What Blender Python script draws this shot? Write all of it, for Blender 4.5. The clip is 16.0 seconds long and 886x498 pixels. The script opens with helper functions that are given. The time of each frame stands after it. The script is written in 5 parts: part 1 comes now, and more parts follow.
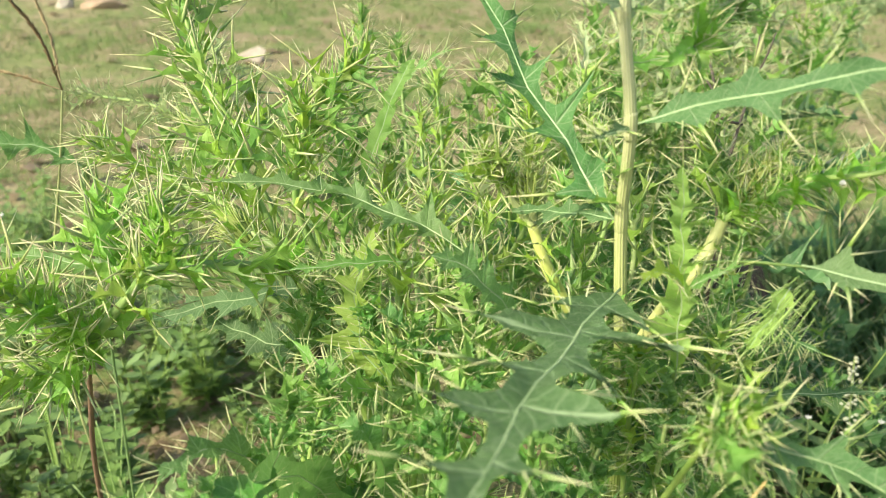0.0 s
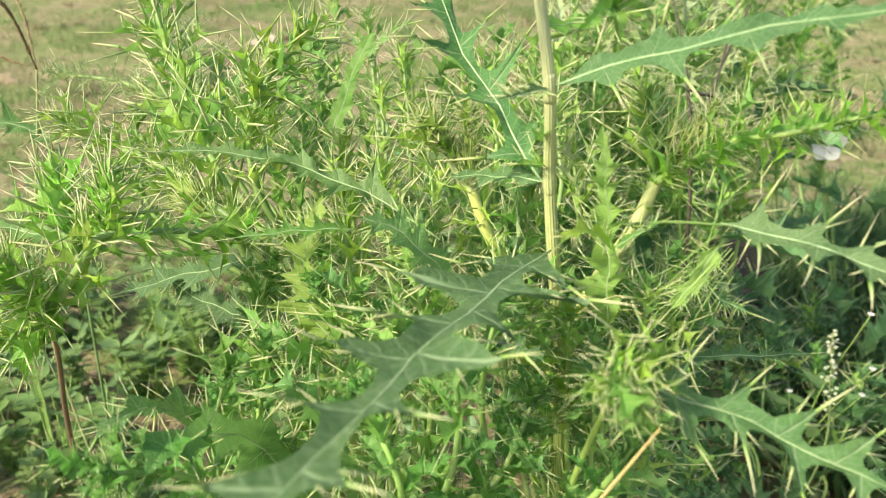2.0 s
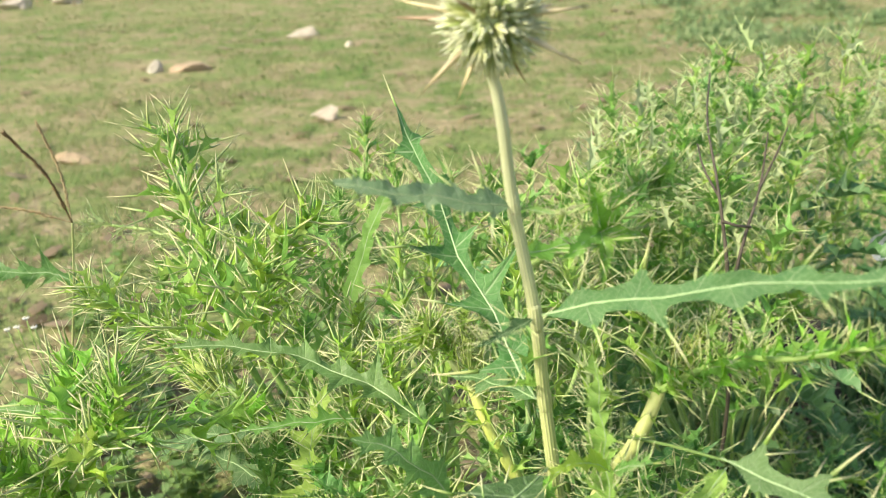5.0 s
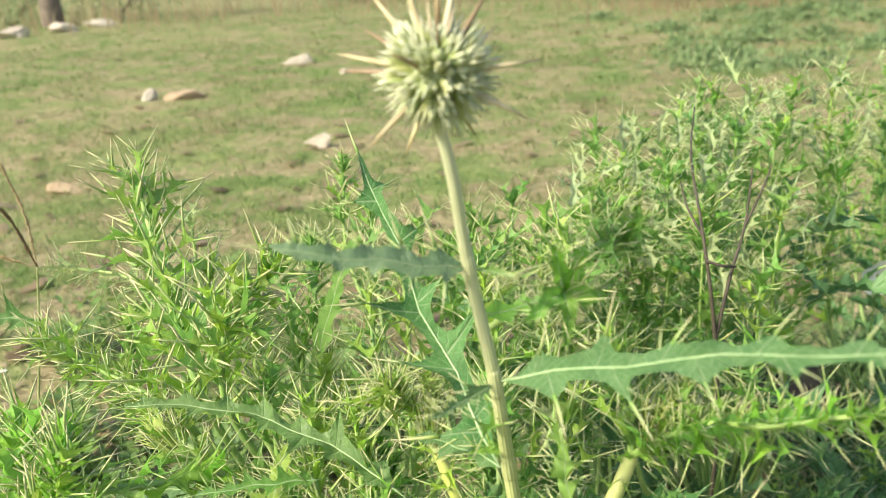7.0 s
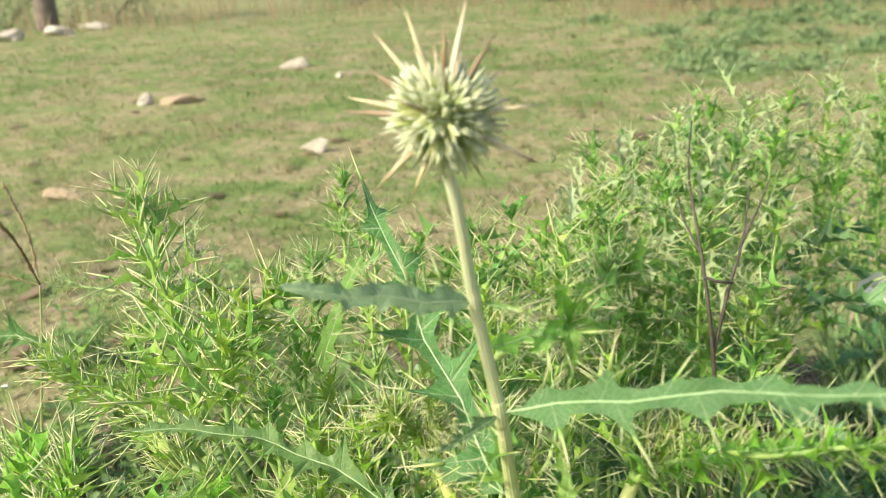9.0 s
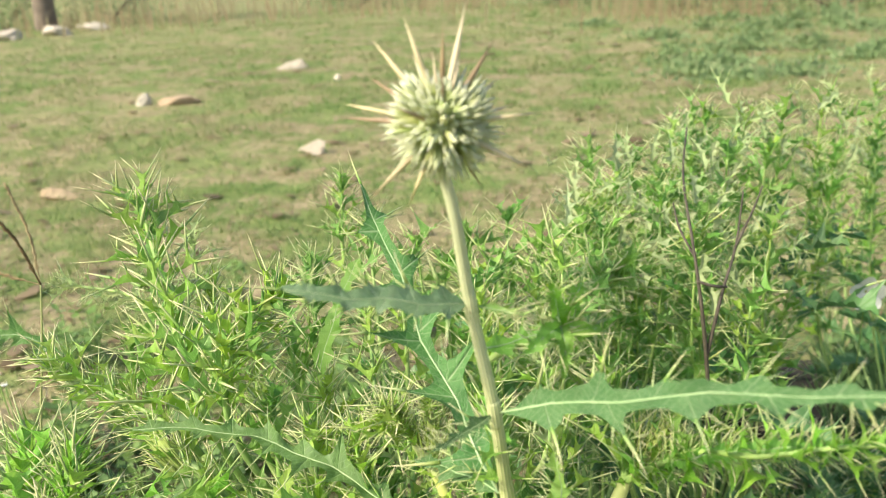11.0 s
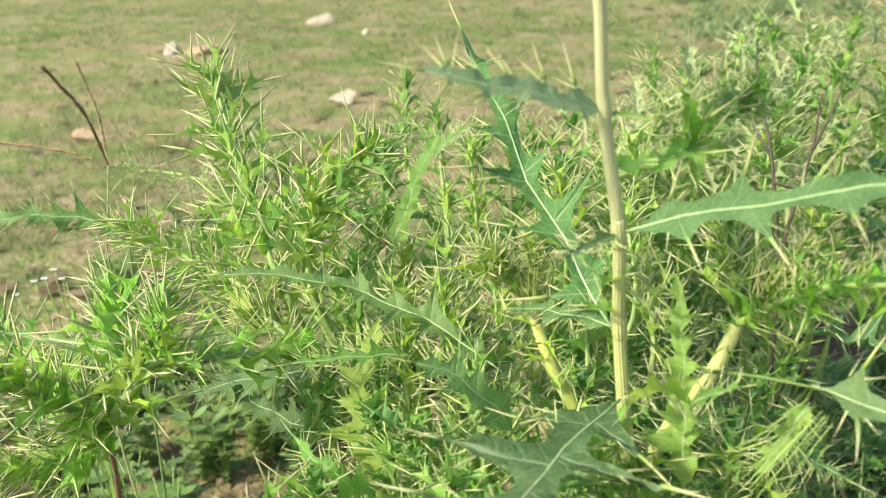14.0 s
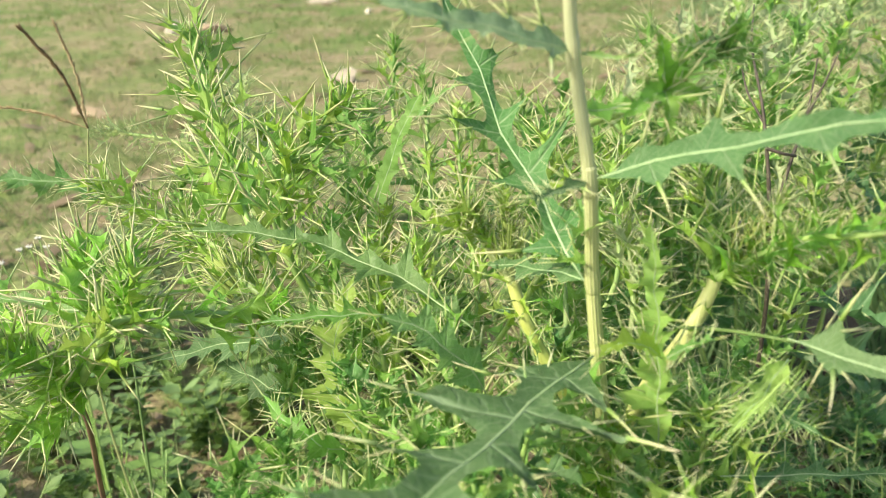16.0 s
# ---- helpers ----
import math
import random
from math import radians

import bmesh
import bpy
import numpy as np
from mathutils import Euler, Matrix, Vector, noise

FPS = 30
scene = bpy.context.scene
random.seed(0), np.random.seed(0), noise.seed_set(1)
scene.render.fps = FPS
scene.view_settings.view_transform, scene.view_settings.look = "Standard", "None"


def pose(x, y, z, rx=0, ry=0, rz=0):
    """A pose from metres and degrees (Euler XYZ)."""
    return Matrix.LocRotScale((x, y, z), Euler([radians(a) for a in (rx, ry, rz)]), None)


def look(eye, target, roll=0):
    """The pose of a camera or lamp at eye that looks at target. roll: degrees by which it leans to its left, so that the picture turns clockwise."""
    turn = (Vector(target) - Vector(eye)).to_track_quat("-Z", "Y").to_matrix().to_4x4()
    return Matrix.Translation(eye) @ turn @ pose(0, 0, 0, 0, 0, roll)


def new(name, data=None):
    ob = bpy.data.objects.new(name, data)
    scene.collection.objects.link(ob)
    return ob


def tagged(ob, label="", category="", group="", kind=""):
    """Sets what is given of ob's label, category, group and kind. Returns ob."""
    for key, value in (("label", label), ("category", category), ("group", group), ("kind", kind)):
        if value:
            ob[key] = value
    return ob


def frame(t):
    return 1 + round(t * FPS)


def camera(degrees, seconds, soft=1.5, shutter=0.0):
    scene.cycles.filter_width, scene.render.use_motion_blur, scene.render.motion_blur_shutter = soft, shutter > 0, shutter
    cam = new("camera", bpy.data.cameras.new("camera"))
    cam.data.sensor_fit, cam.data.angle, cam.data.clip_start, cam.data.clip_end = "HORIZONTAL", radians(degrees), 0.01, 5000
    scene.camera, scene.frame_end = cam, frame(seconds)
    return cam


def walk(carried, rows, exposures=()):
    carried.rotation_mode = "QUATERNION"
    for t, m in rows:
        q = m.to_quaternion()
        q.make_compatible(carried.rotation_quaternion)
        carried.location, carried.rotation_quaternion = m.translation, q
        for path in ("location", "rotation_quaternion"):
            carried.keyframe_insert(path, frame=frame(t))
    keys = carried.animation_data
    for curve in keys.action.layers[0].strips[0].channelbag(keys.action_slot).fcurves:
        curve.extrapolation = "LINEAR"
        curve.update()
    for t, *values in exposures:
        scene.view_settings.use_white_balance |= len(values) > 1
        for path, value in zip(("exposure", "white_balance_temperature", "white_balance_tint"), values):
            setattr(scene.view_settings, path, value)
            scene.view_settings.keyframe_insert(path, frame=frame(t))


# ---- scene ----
cam = camera(54.9, 16.0, soft=1.0)
PATH = [
    (0, (0.091, 0.137, 0.706), (0.058, 1.975, -0.082), 1.0),
    (0.5, (0.092, 0.132, 0.706), (0.048, 1.966, -0.092), 0.9),
    (1, (0.103, 0.133, 0.699), (0.052, 1.962, -0.108), 0.7),
    (1.5, (0.127, 0.133, 0.696), (0.067, 1.96, -0.116), 0.5),
    (2, (0.133, 0.126, 0.699), (0.053, 1.951, -0.116), -0.0),
    (2.5, (0.14, 0.115, 0.721), (0.035, 1.942, -0.086), -0.2),
    (3, (0.141, 0.108, 0.726), (0.005, 1.941, -0.063), -0.4),
    (3.5, (0.148, 0.123, 0.75), (-0.02, 1.956, -0.031), -0.9),
    (4, (0.153, 0.16, 0.746), (-0.055, 1.997, -0.017), -1.9),
    (4.5, (0.159, 0.167, 0.751), (-0.079, 2.007, 0.004), -2.6),
    (5, (0.169, 0.168, 0.767), (-0.079, 2.021, 0.057), -2.9),
    (7.5, (0.184, 0.196, 0.777), (-0.054, 2.07, 0.12), -3.3),
    (8, (0.18, 0.193, 0.784), (-0.053, 2.068, 0.128), -3.4),
    (8.5, (0.182, 0.193, 0.782), (-0.051, 2.068, 0.128), -3.2),
    (9, (0.181, 0.192, 0.787), (-0.052, 2.068, 0.132), -3.2),
    (11.5, (0.182, 0.184, 0.79), (-0.043, 2.062, 0.141), -2.7),
    (12, (0.178, 0.185, 0.781), (-0.047, 2.064, 0.132), -2.9),
    (12.5, (0.159, 0.184, 0.772), (-0.066, 2.062, 0.123), -2.6),
    (13, (0.154, 0.183, 0.76), (-0.074, 2.06, 0.107), -2.4),
    (13.5, (0.156, 0.171, 0.74), (-0.089, 2.035, 0.058), -1.6),
    (14, (0.139, 0.168, 0.73), (-0.126, 2.016, 0.011), -1.5),
    (14.5, (0.142, 0.177, 0.719), (-0.134, 2.015, -0.021), -1.4),
    (15, (0.149, 0.175, 0.718), (-0.123, 2.01, -0.03), -1.3),
    (15.5, (0.148, 0.178, 0.712), (-0.127, 2.01, -0.042), -1.4),
    (16, (0.153, 0.176, 0.713), (-0.121, 2.007, -0.043), -1.4),
]
walk(cam, [(t, look(eye, target, roll)) for t, eye, target, roll in PATH])
# a phone's small aperture, focused a little behind the tall stem
cam.data.dof.use_dof = True
cam.data.dof.focus_distance = 0.52
cam.data.dof.aperture_fstop = 12.0

# ---------------------------------------------------------------- light
SUN_ELEV, SUN_AZ = 40.0, 235.0     # degrees; azimuth counted from +y towards +x
world = bpy.data.worlds.new("sky")
scene.world = world
world.use_nodes = True
wn = world.node_tree
wn.nodes.clear()
sky = wn.nodes.new("ShaderNodeTexSky")
sky.sky_type = "NISHITA"
sky.sun_disc = False
sky.sun_elevation = radians(SUN_ELEV)
sky.sun_rotation = radians(SUN_AZ)
sky.dust_density = 3.0
bg = wn.nodes.new("ShaderNodeBackground")
bg.inputs["Strength"].default_value = 0.14
wo = wn.nodes.new("ShaderNodeOutputWorld")
wn.links.new(sky.outputs[0], bg.inputs[0])
wn.links.new(bg.outputs[0], wo.inputs[0])

sun_data = bpy.data.lights.new("sun", "SUN")
sun_data.energy = 4.05
sun_data.angle = radians(6.0)
sun_data.color = (1.0, 0.885, 0.68)
sun = new("sun", sun_data)
az, el = radians(SUN_AZ), radians(SUN_ELEV)
sun.matrix_world = look((5 * math.sin(az) * math.cos(el), 5 * math.cos(az) * math.cos(el), 5 * math.sin(el)), (0, 0, 0))
scene.view_settings.exposure = 0.62


# ---------------------------------------------------------------- materials
class Net:
    """A node material in the making."""

    def __init__(self, name):
        self.m = bpy.data.materials.new(name)
        self.m.use_nodes = True
        self.t = self.m.node_tree
        self.t.nodes.clear()
        self.out = self.t.nodes.new("ShaderNodeOutputMaterial")

    def n(self, kind, **sets):
        node = self.t.nodes.new("ShaderNode" + kind)
        for k, v in sets.items():
            setattr(node, k, v)
        return node

    def link(self, a, b):
        self.t.links.new(a, b)

    def math(self, op, a, b=None):
        node = self.n("Math", operation=op)
        for i, v in enumerate((a, b)):
            if v is None:
                continue
            if isinstance(v, (int, float)):
                node.inputs[i].default_value = v
            else:
                self.link(v, node.inputs[i])
        return node.outputs[0]

    def noise(self, scale, detail=3, coord="Object", rough=0.55):
        tc = self.n("TexCoord")
        node = self.n("TexNoise")
        node.inputs["Scale"].default_value = scale
        node.inputs["Detail"].default_value = detail
        node.inputs["Roughness"].default_value = rough
        self.link(tc.outputs[coord], node.inputs["Vector"])
        return node.outputs["Fac"]

    def ramp(self, fac, *stops):
        node = self.n("ValToRGB")
        el_ = node.color_ramp.elements
        while len(el_) < len(stops):
            el_.new(0.5)
        for e, (p, c) in zip(el_, stops):
            e.position, e.color = p, (*c, 1)
        self.link(fac, node.inputs[0])
        return node.outputs[0]

    def mix(self, fac, a, b, mode="MIX"):
        node = self.n("Mix", data_type="RGBA", blend_type=mode)
        for socket, v in ((node.inputs[0], fac), (node.inputs[6], a), (node.inputs[7], b)):
            if isinstance(v, (int, float)):
                socket.default_value = v
            elif isinstance(v, tuple):
                socket.default_value = (*v, 1)
            else:
                self.link(v, socket)
        return node.outputs[2]

    def vary(self, colour, hue=0.03, value=0.35, sat=0.2):
        """Each object a little different."""
        info = self.n("ObjectInfo")
        r = info.outputs["Random"]
        hs = self.n("HueSaturation")
        self.link(self.math("ADD", self.math("MULTIPLY", r, hue), 0.5 - hue / 2), hs.inputs["Hue"])
        r2 = self.math("FRACT", self.math("MULTIPLY", r, 7.31))
        self.link(self.math("ADD", self.math("MULTIPLY", r2, value), 1 - value / 2), hs.inputs["Value"])
        r3 = self.math("FRACT", self.math("MULTIPLY", r, 13.7))
        self.link(self.math("ADD", self.math("MULTIPLY", r3, sat), 1 - sat / 2), hs.inputs["Saturation"])
        self.link(colour, hs.inputs["Color"])
        return hs.outputs[0]

    def finish(self, colour, rough=0.5, bump=None, strength=0.3, distance=0.001, translucent=0.0, spec=0.4, tint=None):
        p = self.n("BsdfPrincipled")
        p.inputs["Specular IOR Level"].default_value = spec
        if isinstance(rough, (int, float)):
            p.inputs["Roughness"].default_value = rough
        else:
            self.link(rough, p.inputs["Roughness"])
        if isinstance(colour, tuple):
            p.inputs["Base Color"].default_value = (*colour, 1)
        else:
            self.link(colour, p.inputs["Base Color"])
        if bump is not None:
            b = self.n("Bump")
            b.inputs["Strength"].default_value = strength
            b.inputs["Distance"].default_value = distance
            self.link(bump, b.inputs["Height"])
            self.link(b.outputs[0], p.inputs["Normal"])
        last = p.outputs[0]
        if translucent:
            tr = self.n("BsdfTranslucent")
            if isinstance(colour, tuple):
                tr.inputs[0].default_value = (*colour, 1)
            else:
                self.link(self.mix(0.6, colour, tint or (0.3, 0.5, 0.06)), tr.inputs[0])
            mx = self.n("MixShader")
            mx.inputs[0].default_value = translucent
            self.link(last, mx.inputs[1])
            self.link(tr.outputs[0], mx.inputs[2])
            last = mx.outputs[0]
        self.link(last, self.out.inputs[0])
        return self.m


def leaf_material(name, dark, light, vein, rough=0.42, translucent=0.3, vein_amount=0.75, grain=1.0, spec=0.4):
    """A thistle blade: mottled green, pale branching veins laid out in the blade's own coordinates."""
    g = Net(name)
    uv = g.n("UVMap")
    sep = g.n("SeparateXYZ")
    g.link(uv.outputs[0], sep.inputs[0])
    u = g.math("ABSOLUTE", sep.outputs[0])
    v = sep.outputs[1]
    v = g.math("ABSOLUTE", v)
    wob = g.math("MULTIPLY", g.math("SUBTRACT", g.noise(140 * grain, 2), 0.5), 0.10)
    run = g.math("ADD", g.math("MULTIPLY", g.math("SUBTRACT", u, g.math("MULTIPLY", v, 0.8)), 5.0), g.math("MULTIPLY", wob, 8.0))
    f = g.math("ABSOLUTE", g.math("SUBTRACT", g.math("FRACT", run), 0.5))
    twig = g.math("MULTIPLY", g.math("SUBTRACT", 1.0, g.math("MULTIPLY", f, 9.0)), 0.5)
    mid = g.math("SUBTRACT", 1.15, g.math("MULTIPLY", g.math("ABSOLUTE", g.math("ADD", v, g.math("MULTIPLY", wob, 0.35))), 44.0))
    fine = g.n("TexVoronoi", feature="DISTANCE_TO_EDGE")
    fine.inputs["Scale"].default_value = 260 * grain
    tc = g.n("TexCoord")
    g.link(tc.outputs["Object"], fine.inputs["Vector"])
    net = g.math("MULTIPLY", g.math("SUBTRACT", 1.0, g.math("MULTIPLY", fine.outputs[0], 14.0)), 0.30)
    mask = g.math("MAXIMUM", g.math("MAXIMUM", twig, mid), net)
    mask = g.math("MULTIPLY", g.math("MINIMUM", g.math("MAXIMUM", mask, 0.0), 1.0), vein_amount)
    base = g.ramp(g.noise(55 * grain, 4), (0.3, dark), (0.72, light))
    base = g.mix(g.math("MULTIPLY", g.noise(420 * grain, 2), 0.25), base, light)
    base = g.vary(base)
    colour = g.mix(mask, base, vein)
    height = g.math("ADD", g.math("MULTIPLY", mask, -0.6), g.noise(220 * grain, 4))
    return g.finish(colour, rough, height, 0.7, 0.0016, translucent, spec=spec, tint=tuple(min(1, 2.2 * c) for c in light))


def plain_material(name, dark, light, scale, rough=0.6, strength=0.3, distance=0.001, translucent=0.0, vary=0.25):
    g = Net(name)
    base = g.ramp(g.noise(scale, 4), (0.3, dark), (0.7, light))
    base = g.mix(g.math("MULTIPLY", g.noise(scale * 7, 2), 0.4), base, tuple(0.5 * (a + b) for a, b in zip(dark, light)))
    return g.finish(g.vary(base, 0.02, vary), rough, g.noise(scale * 4, 3), strength, distance, translucent)


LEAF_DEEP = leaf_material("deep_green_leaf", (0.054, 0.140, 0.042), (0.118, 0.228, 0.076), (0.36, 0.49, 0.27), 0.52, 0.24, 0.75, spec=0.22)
LEAF_MID = leaf_material("green_leaf", (0.13, 0.30, 0.055), (0.23, 0.43, 0.10), (0.40, 0.57, 0.23), 0.42, 0.48, 0.55)
LEAF_YOUNG = leaf_material("young_yellow_green_leaf", (0.21, 0.40, 0.05), (0.33, 0.51, 0.09), (0.50, 0.62, 0.20), 0.45, 0.42, 0.5)
LEAF_GREEN = leaf_material("fresh_green_leaf", (0.08, 0.20, 0.045), (0.165, 0.31, 0.085), (0.38, 0.54, 0.24), 0.40, 0.32, 0.65)
LEAF_GLOSS = leaf_material("glossy_green_leaf", (0.10, 0.27, 0.03), (0.21, 0.42, 0.06), (0.34, 0.54, 0.15), 0.28, 0.4, 0.5)
# paler green with the backlight and sheen of the drooping leaf mixed in
LEAF_SHEEN = leaf_material("sheen_paled_leaf", (0.13, 0.23, 0.115), (0.23, 0.34, 0.19), (0.46, 0.56, 0.38), 0.5, 0.28, 0.7)
LEAF_PALE = leaf_material("pale_downy_leaf", (0.25, 0.43, 0.11), (0.44, 0.58, 0.23), (0.58, 0.66, 0.38), 0.6, 0.38, 0.5)


# the same blades at the small size of the shoots' leaves
SMALL = 0.045
SHOOT_MID = leaf_material("green_shoot_leaf", (0.09, 0.24, 0.04), (0.23, 0.43, 0.09), (0.42, 0.58, 0.23), 0.36, 0.28, 0.5, SMALL)
SHOOT_YOUNG = leaf_material("young_shoot_leaf", (0.17, 0.37, 0.045), (0.36, 0.57, 0.10), (0.54, 0.64, 0.21), 0.38, 0.28, 0.45, SMALL)
SHOOT_BRIGHT = leaf_material("bright_star_leaf", (0.12, 0.34, 0.035), (0.28, 0.54, 0.075), (0.48, 0.64, 0.19), 0.36, 0.28, 0.45, SMALL)
SHOOT_LEAFY = leaf_material("leafy_shoot_leaf", (0.065, 0.19, 0.035), (0.16, 0.35, 0.075), (0.36, 0.52, 0.22), 0.38, 0.28, 0.6, SMALL)
SHOOT_PALE = leaf_material("pale_shoot_leaf", (0.25, 0.43, 0.11), (0.45, 0.58, 0.25), (0.60, 0.66, 0.42), 0.6, 0.38, 0.5, SMALL)
SHOOT_SILVER = leaf_material("silvery_shoot_leaf", (0.25, 0.37, 0.14), (0.43, 0.52, 0.27), (0.52, 0.58, 0.36), 0.6, 0.3, 0.4, SMALL)
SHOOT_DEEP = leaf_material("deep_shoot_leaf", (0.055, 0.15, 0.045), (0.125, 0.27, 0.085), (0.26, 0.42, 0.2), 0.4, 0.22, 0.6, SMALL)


def spine_material(name, foot, mid, tip):
    """A spine: green where it leaves the lobe, straw towards the point."""
    g = Net(name)
    uv = g.n("UVMap")
    sep = g.n("SeparateXYZ")
    g.link(uv.outputs[0], sep.inputs[0])
    base = g.ramp(g.math("ADD", sep.outputs[1], g.math("MULTIPLY", g.math("SUBTRACT", g.noise(50, 2), 0.5), 0.3)), (0.02, foot), (0.4, mid), (0.95, tip))
    return g.finish(g.vary(base, 0.03, 0.3), 0.42, g.noise(300, 2), 0.2, 0.0005, 0.15)


SPINE = spine_material("straw_tipped_spine", (0.25, 0.42, 0.10), (0.54, 0.61, 0.28), (0.78, 0.70, 0.47))
SPINE_PALE = spine_material("pale_spine", (0.28, 0.44, 0.15), (0.54, 0.62, 0.34), (0.66, 0.64, 0.42))
MIDRIB = plain_material("pale_midrib", (0.31, 0.46, 0.21), (0.46, 0.58, 0.33), 70, 0.45, 0.2)
SHOOT = plain_material("green_shoot_stem", (0.22, 0.38, 0.09), (0.38, 0.52, 0.17), 60, 0.45, 0.3)
YSTEM = plain_material("yellow_green_stem", (0.36, 0.46, 0.11), (0.56, 0.60, 0.22), 60, 0.45, 0.3)
BUD = plain_material("yellow_green_bud_bracts", (0.36, 0.48, 0.11), (0.56, 0.64, 0.24), 90, 0.5, 0.2, translucent=0.25)
TWIG = plain_material("dark_brown_twig", (0.045, 0.037, 0.027), (0.11, 0.092, 0.068), 90, 0.7, 0.5)
REDSTEM = plain_material("reddish_brown_stem", (0.13, 0.075, 0.045), (0.24, 0.15, 0.09), 90, 0.6, 0.4)
STRAW = plain_material("dry_straw", (0.42, 0.30, 0.12), (0.62, 0.48, 0.22), 60, 0.6, 0.3)
SEED = plain_material("dark_seed_spike", (0.12, 0.09, 0.045), (0.28, 0.21, 0.11), 400, 0.8, 0.8)
DRY_SPIKE = plain_material("brown_dry_spike", (0.24, 0.18, 0.10), (0.42, 0.34, 0.20), 300, 0.8, 0.6)
CULM = plain_material("grass_culm", (0.26, 0.30, 0.12), (0.42, 0.48, 0.20), 60, 0.55, 0.3)
PETAL = plain_material("white_petal", (0.75, 0.76, 0.70), (0.86, 0.86, 0.82), 60, 0.6, 0.2, translucent=0.2, vary=0.05)
BEAD = plain_material("greenish_white_bud", (0.42, 0.47, 0.30), (0.60, 0.63, 0.46), 200, 0.7, 0.3)
STONE = plain_material("pale_field_stone", (0.36, 0.32, 0.25), (0.60, 0.55, 0.45), 14, 0.9, 0.9, 0.01)
# near-black ground colour that paints the shadowed hollow among the thistles
SHADE_DARK = plain_material("dark_shade_ground", (0.014, 0.013, 0.010), (0.040, 0.035, 0.027), 30, 0.95, 0.9, 0.01)
STONE_TAN = plain_material("tan_field_stone", (0.30, 0.21, 0.12), (0.52, 0.39, 0.25), 12, 0.9, 0.9, 0.01)
WEED = plain_material("low_weed_leaf", (0.11, 0.21, 0.06), (0.23, 0.34, 0.11), 60, 0.5, 0.3, translucent=0.25)
FLORET = spine_material("pale_green_floret", (0.34, 0.44, 0.12), (0.52, 0.58, 0.28), (0.74, 0.76, 0.60))
HEAD_SPINE = plain_material("straw_head_spine", (0.52, 0.44, 0.24), (0.72, 0.62, 0.42), 60, 0.5, 0.2, vary=0.3)
HEAD_BROWN = plain_material("brown_withered_spine", (0.20, 0.145, 0.075), (0.38, 0.29, 0.17), 60, 0.6, 0.2)


def stem_material():
    """Cream ribbed stem with green furrows, a few brown scars."""
    g = Net("ribbed_cream_stem")
    uv = g.n("UVMap")
    sep = g.n("SeparateXYZ")
    g.link(uv.outputs[0], sep.inputs[0])
    rib = g.math("SINE", g.math("MULTIPLY", sep.outputs[0], 2 * math.pi * 13))
    wob = g.math("MULTIPLY", g.math("SUBTRACT", g.noise(90, 3), 0.5), 1.6)
    stripe = g.math("ADD", g.math("MULTIPLY", g.math("ADD", rib, wob), 0.5), 0.5)
    high = g.n("SeparateXYZ")
    tc = g.n("TexCoord")
    g.link(tc.outputs["Object"], high.inputs[0])
    up = g.math("DIVIDE", g.math("SUBTRACT", high.outputs[2], 0.42), 0.3)
    pale = g.ramp(up, (0.0, (0.44, 0.52, 0.16)), (0.5, (0.55, 0.57, 0.28)), (1.0, (0.62, 0.64, 0.43)))
    furrow = g.ramp(up, (0.0, (0.33, 0.44, 0.11)), (0.5, (0.40, 0.46, 0.17)), (1.0, (0.52, 0.57, 0.33)))
    base = g.mix(stripe, furrow, pale)
    scar = g.ramp(g.noise(46, 5, rough=0.7), (0.66, (0, 0, 0)), (0.71, (1, 1, 1)))
    base = g.mix(g.math("MULTIPLY", scar, 0.8), base, (0.16, 0.07, 0.03))
    return g.finish(base, 0.5, g.math("ADD", stripe, g.noise(500, 2)), 0.45, 0.0007)


STEM = stem_material()


def dry_patches(g):
    """Where the field's turf is worn to brown."""
    fine = g.ramp(g.noise(2.6, 8, rough=0.78), (0.46, (0, 0, 0)), (0.54, (1, 1, 1)))
    wide_ = g.ramp(g.noise(0.7, 6, rough=0.7), (0.42, (0, 0, 0)), (0.60, (1, 1, 1)))
    return fine, wide_


def ground_material():
    g = Net("grazed_turf_and_soil")
    green = g.ramp(g.noise(9.0, 6, rough=0.75), (0.36, (0.075, 0.150, 0.035)), (0.64, (0.25, 0.31, 0.105)))
    soil = g.ramp(g.noise(14, 6, rough=0.7), (0.34, (0.20, 0.145, 0.085)), (0.66, (0.50, 0.40, 0.27)))
    patch, dry = dry_patches(g)
    base = g.mix(g.math("MULTIPLY", patch, 0.8), green, soil)
    base = g.mix(g.math("MULTIPLY", dry, 0.35), base, (0.38, 0.36, 0.18))
    base = g.mix(g.ramp(g.noise(38, 4, rough=0.7), (0.50, (0, 0, 0)), (0.66, (0.7, 0.7, 0.7))), base, (0.10, 0.125, 0.04))
    return g.finish(base, 0.95, g.noise(45, 5), 0.8, 0.02, spec=0.15)


GROUND = ground_material()


def blade_material(name, a, b, c, dry=None):
    """Turf blades, each island its own shade."""
    g = Net(name)
    geo = g.n("NewGeometry")
    base = g.ramp(geo.outputs["Random Per Island"], (0.0, a), (0.55, b), (1.0, c))
    if dry is not None:
        patch, wide_ = dry_patches(g)
        base = g.mix(g.math("MULTIPLY", wide_, 0.35), base, dry)
        base = g.mix(g.math("MULTIPLY", patch, 0.5), base, tuple(0.95 * k for k in dry))
    else:
        base = g.mix(g.math("MULTIPLY", g.noise(0.8, 4), 0.6), base, b)
    return g.finish(base, 0.6, None, translucent=0.45, spec=0.2, tint=b)


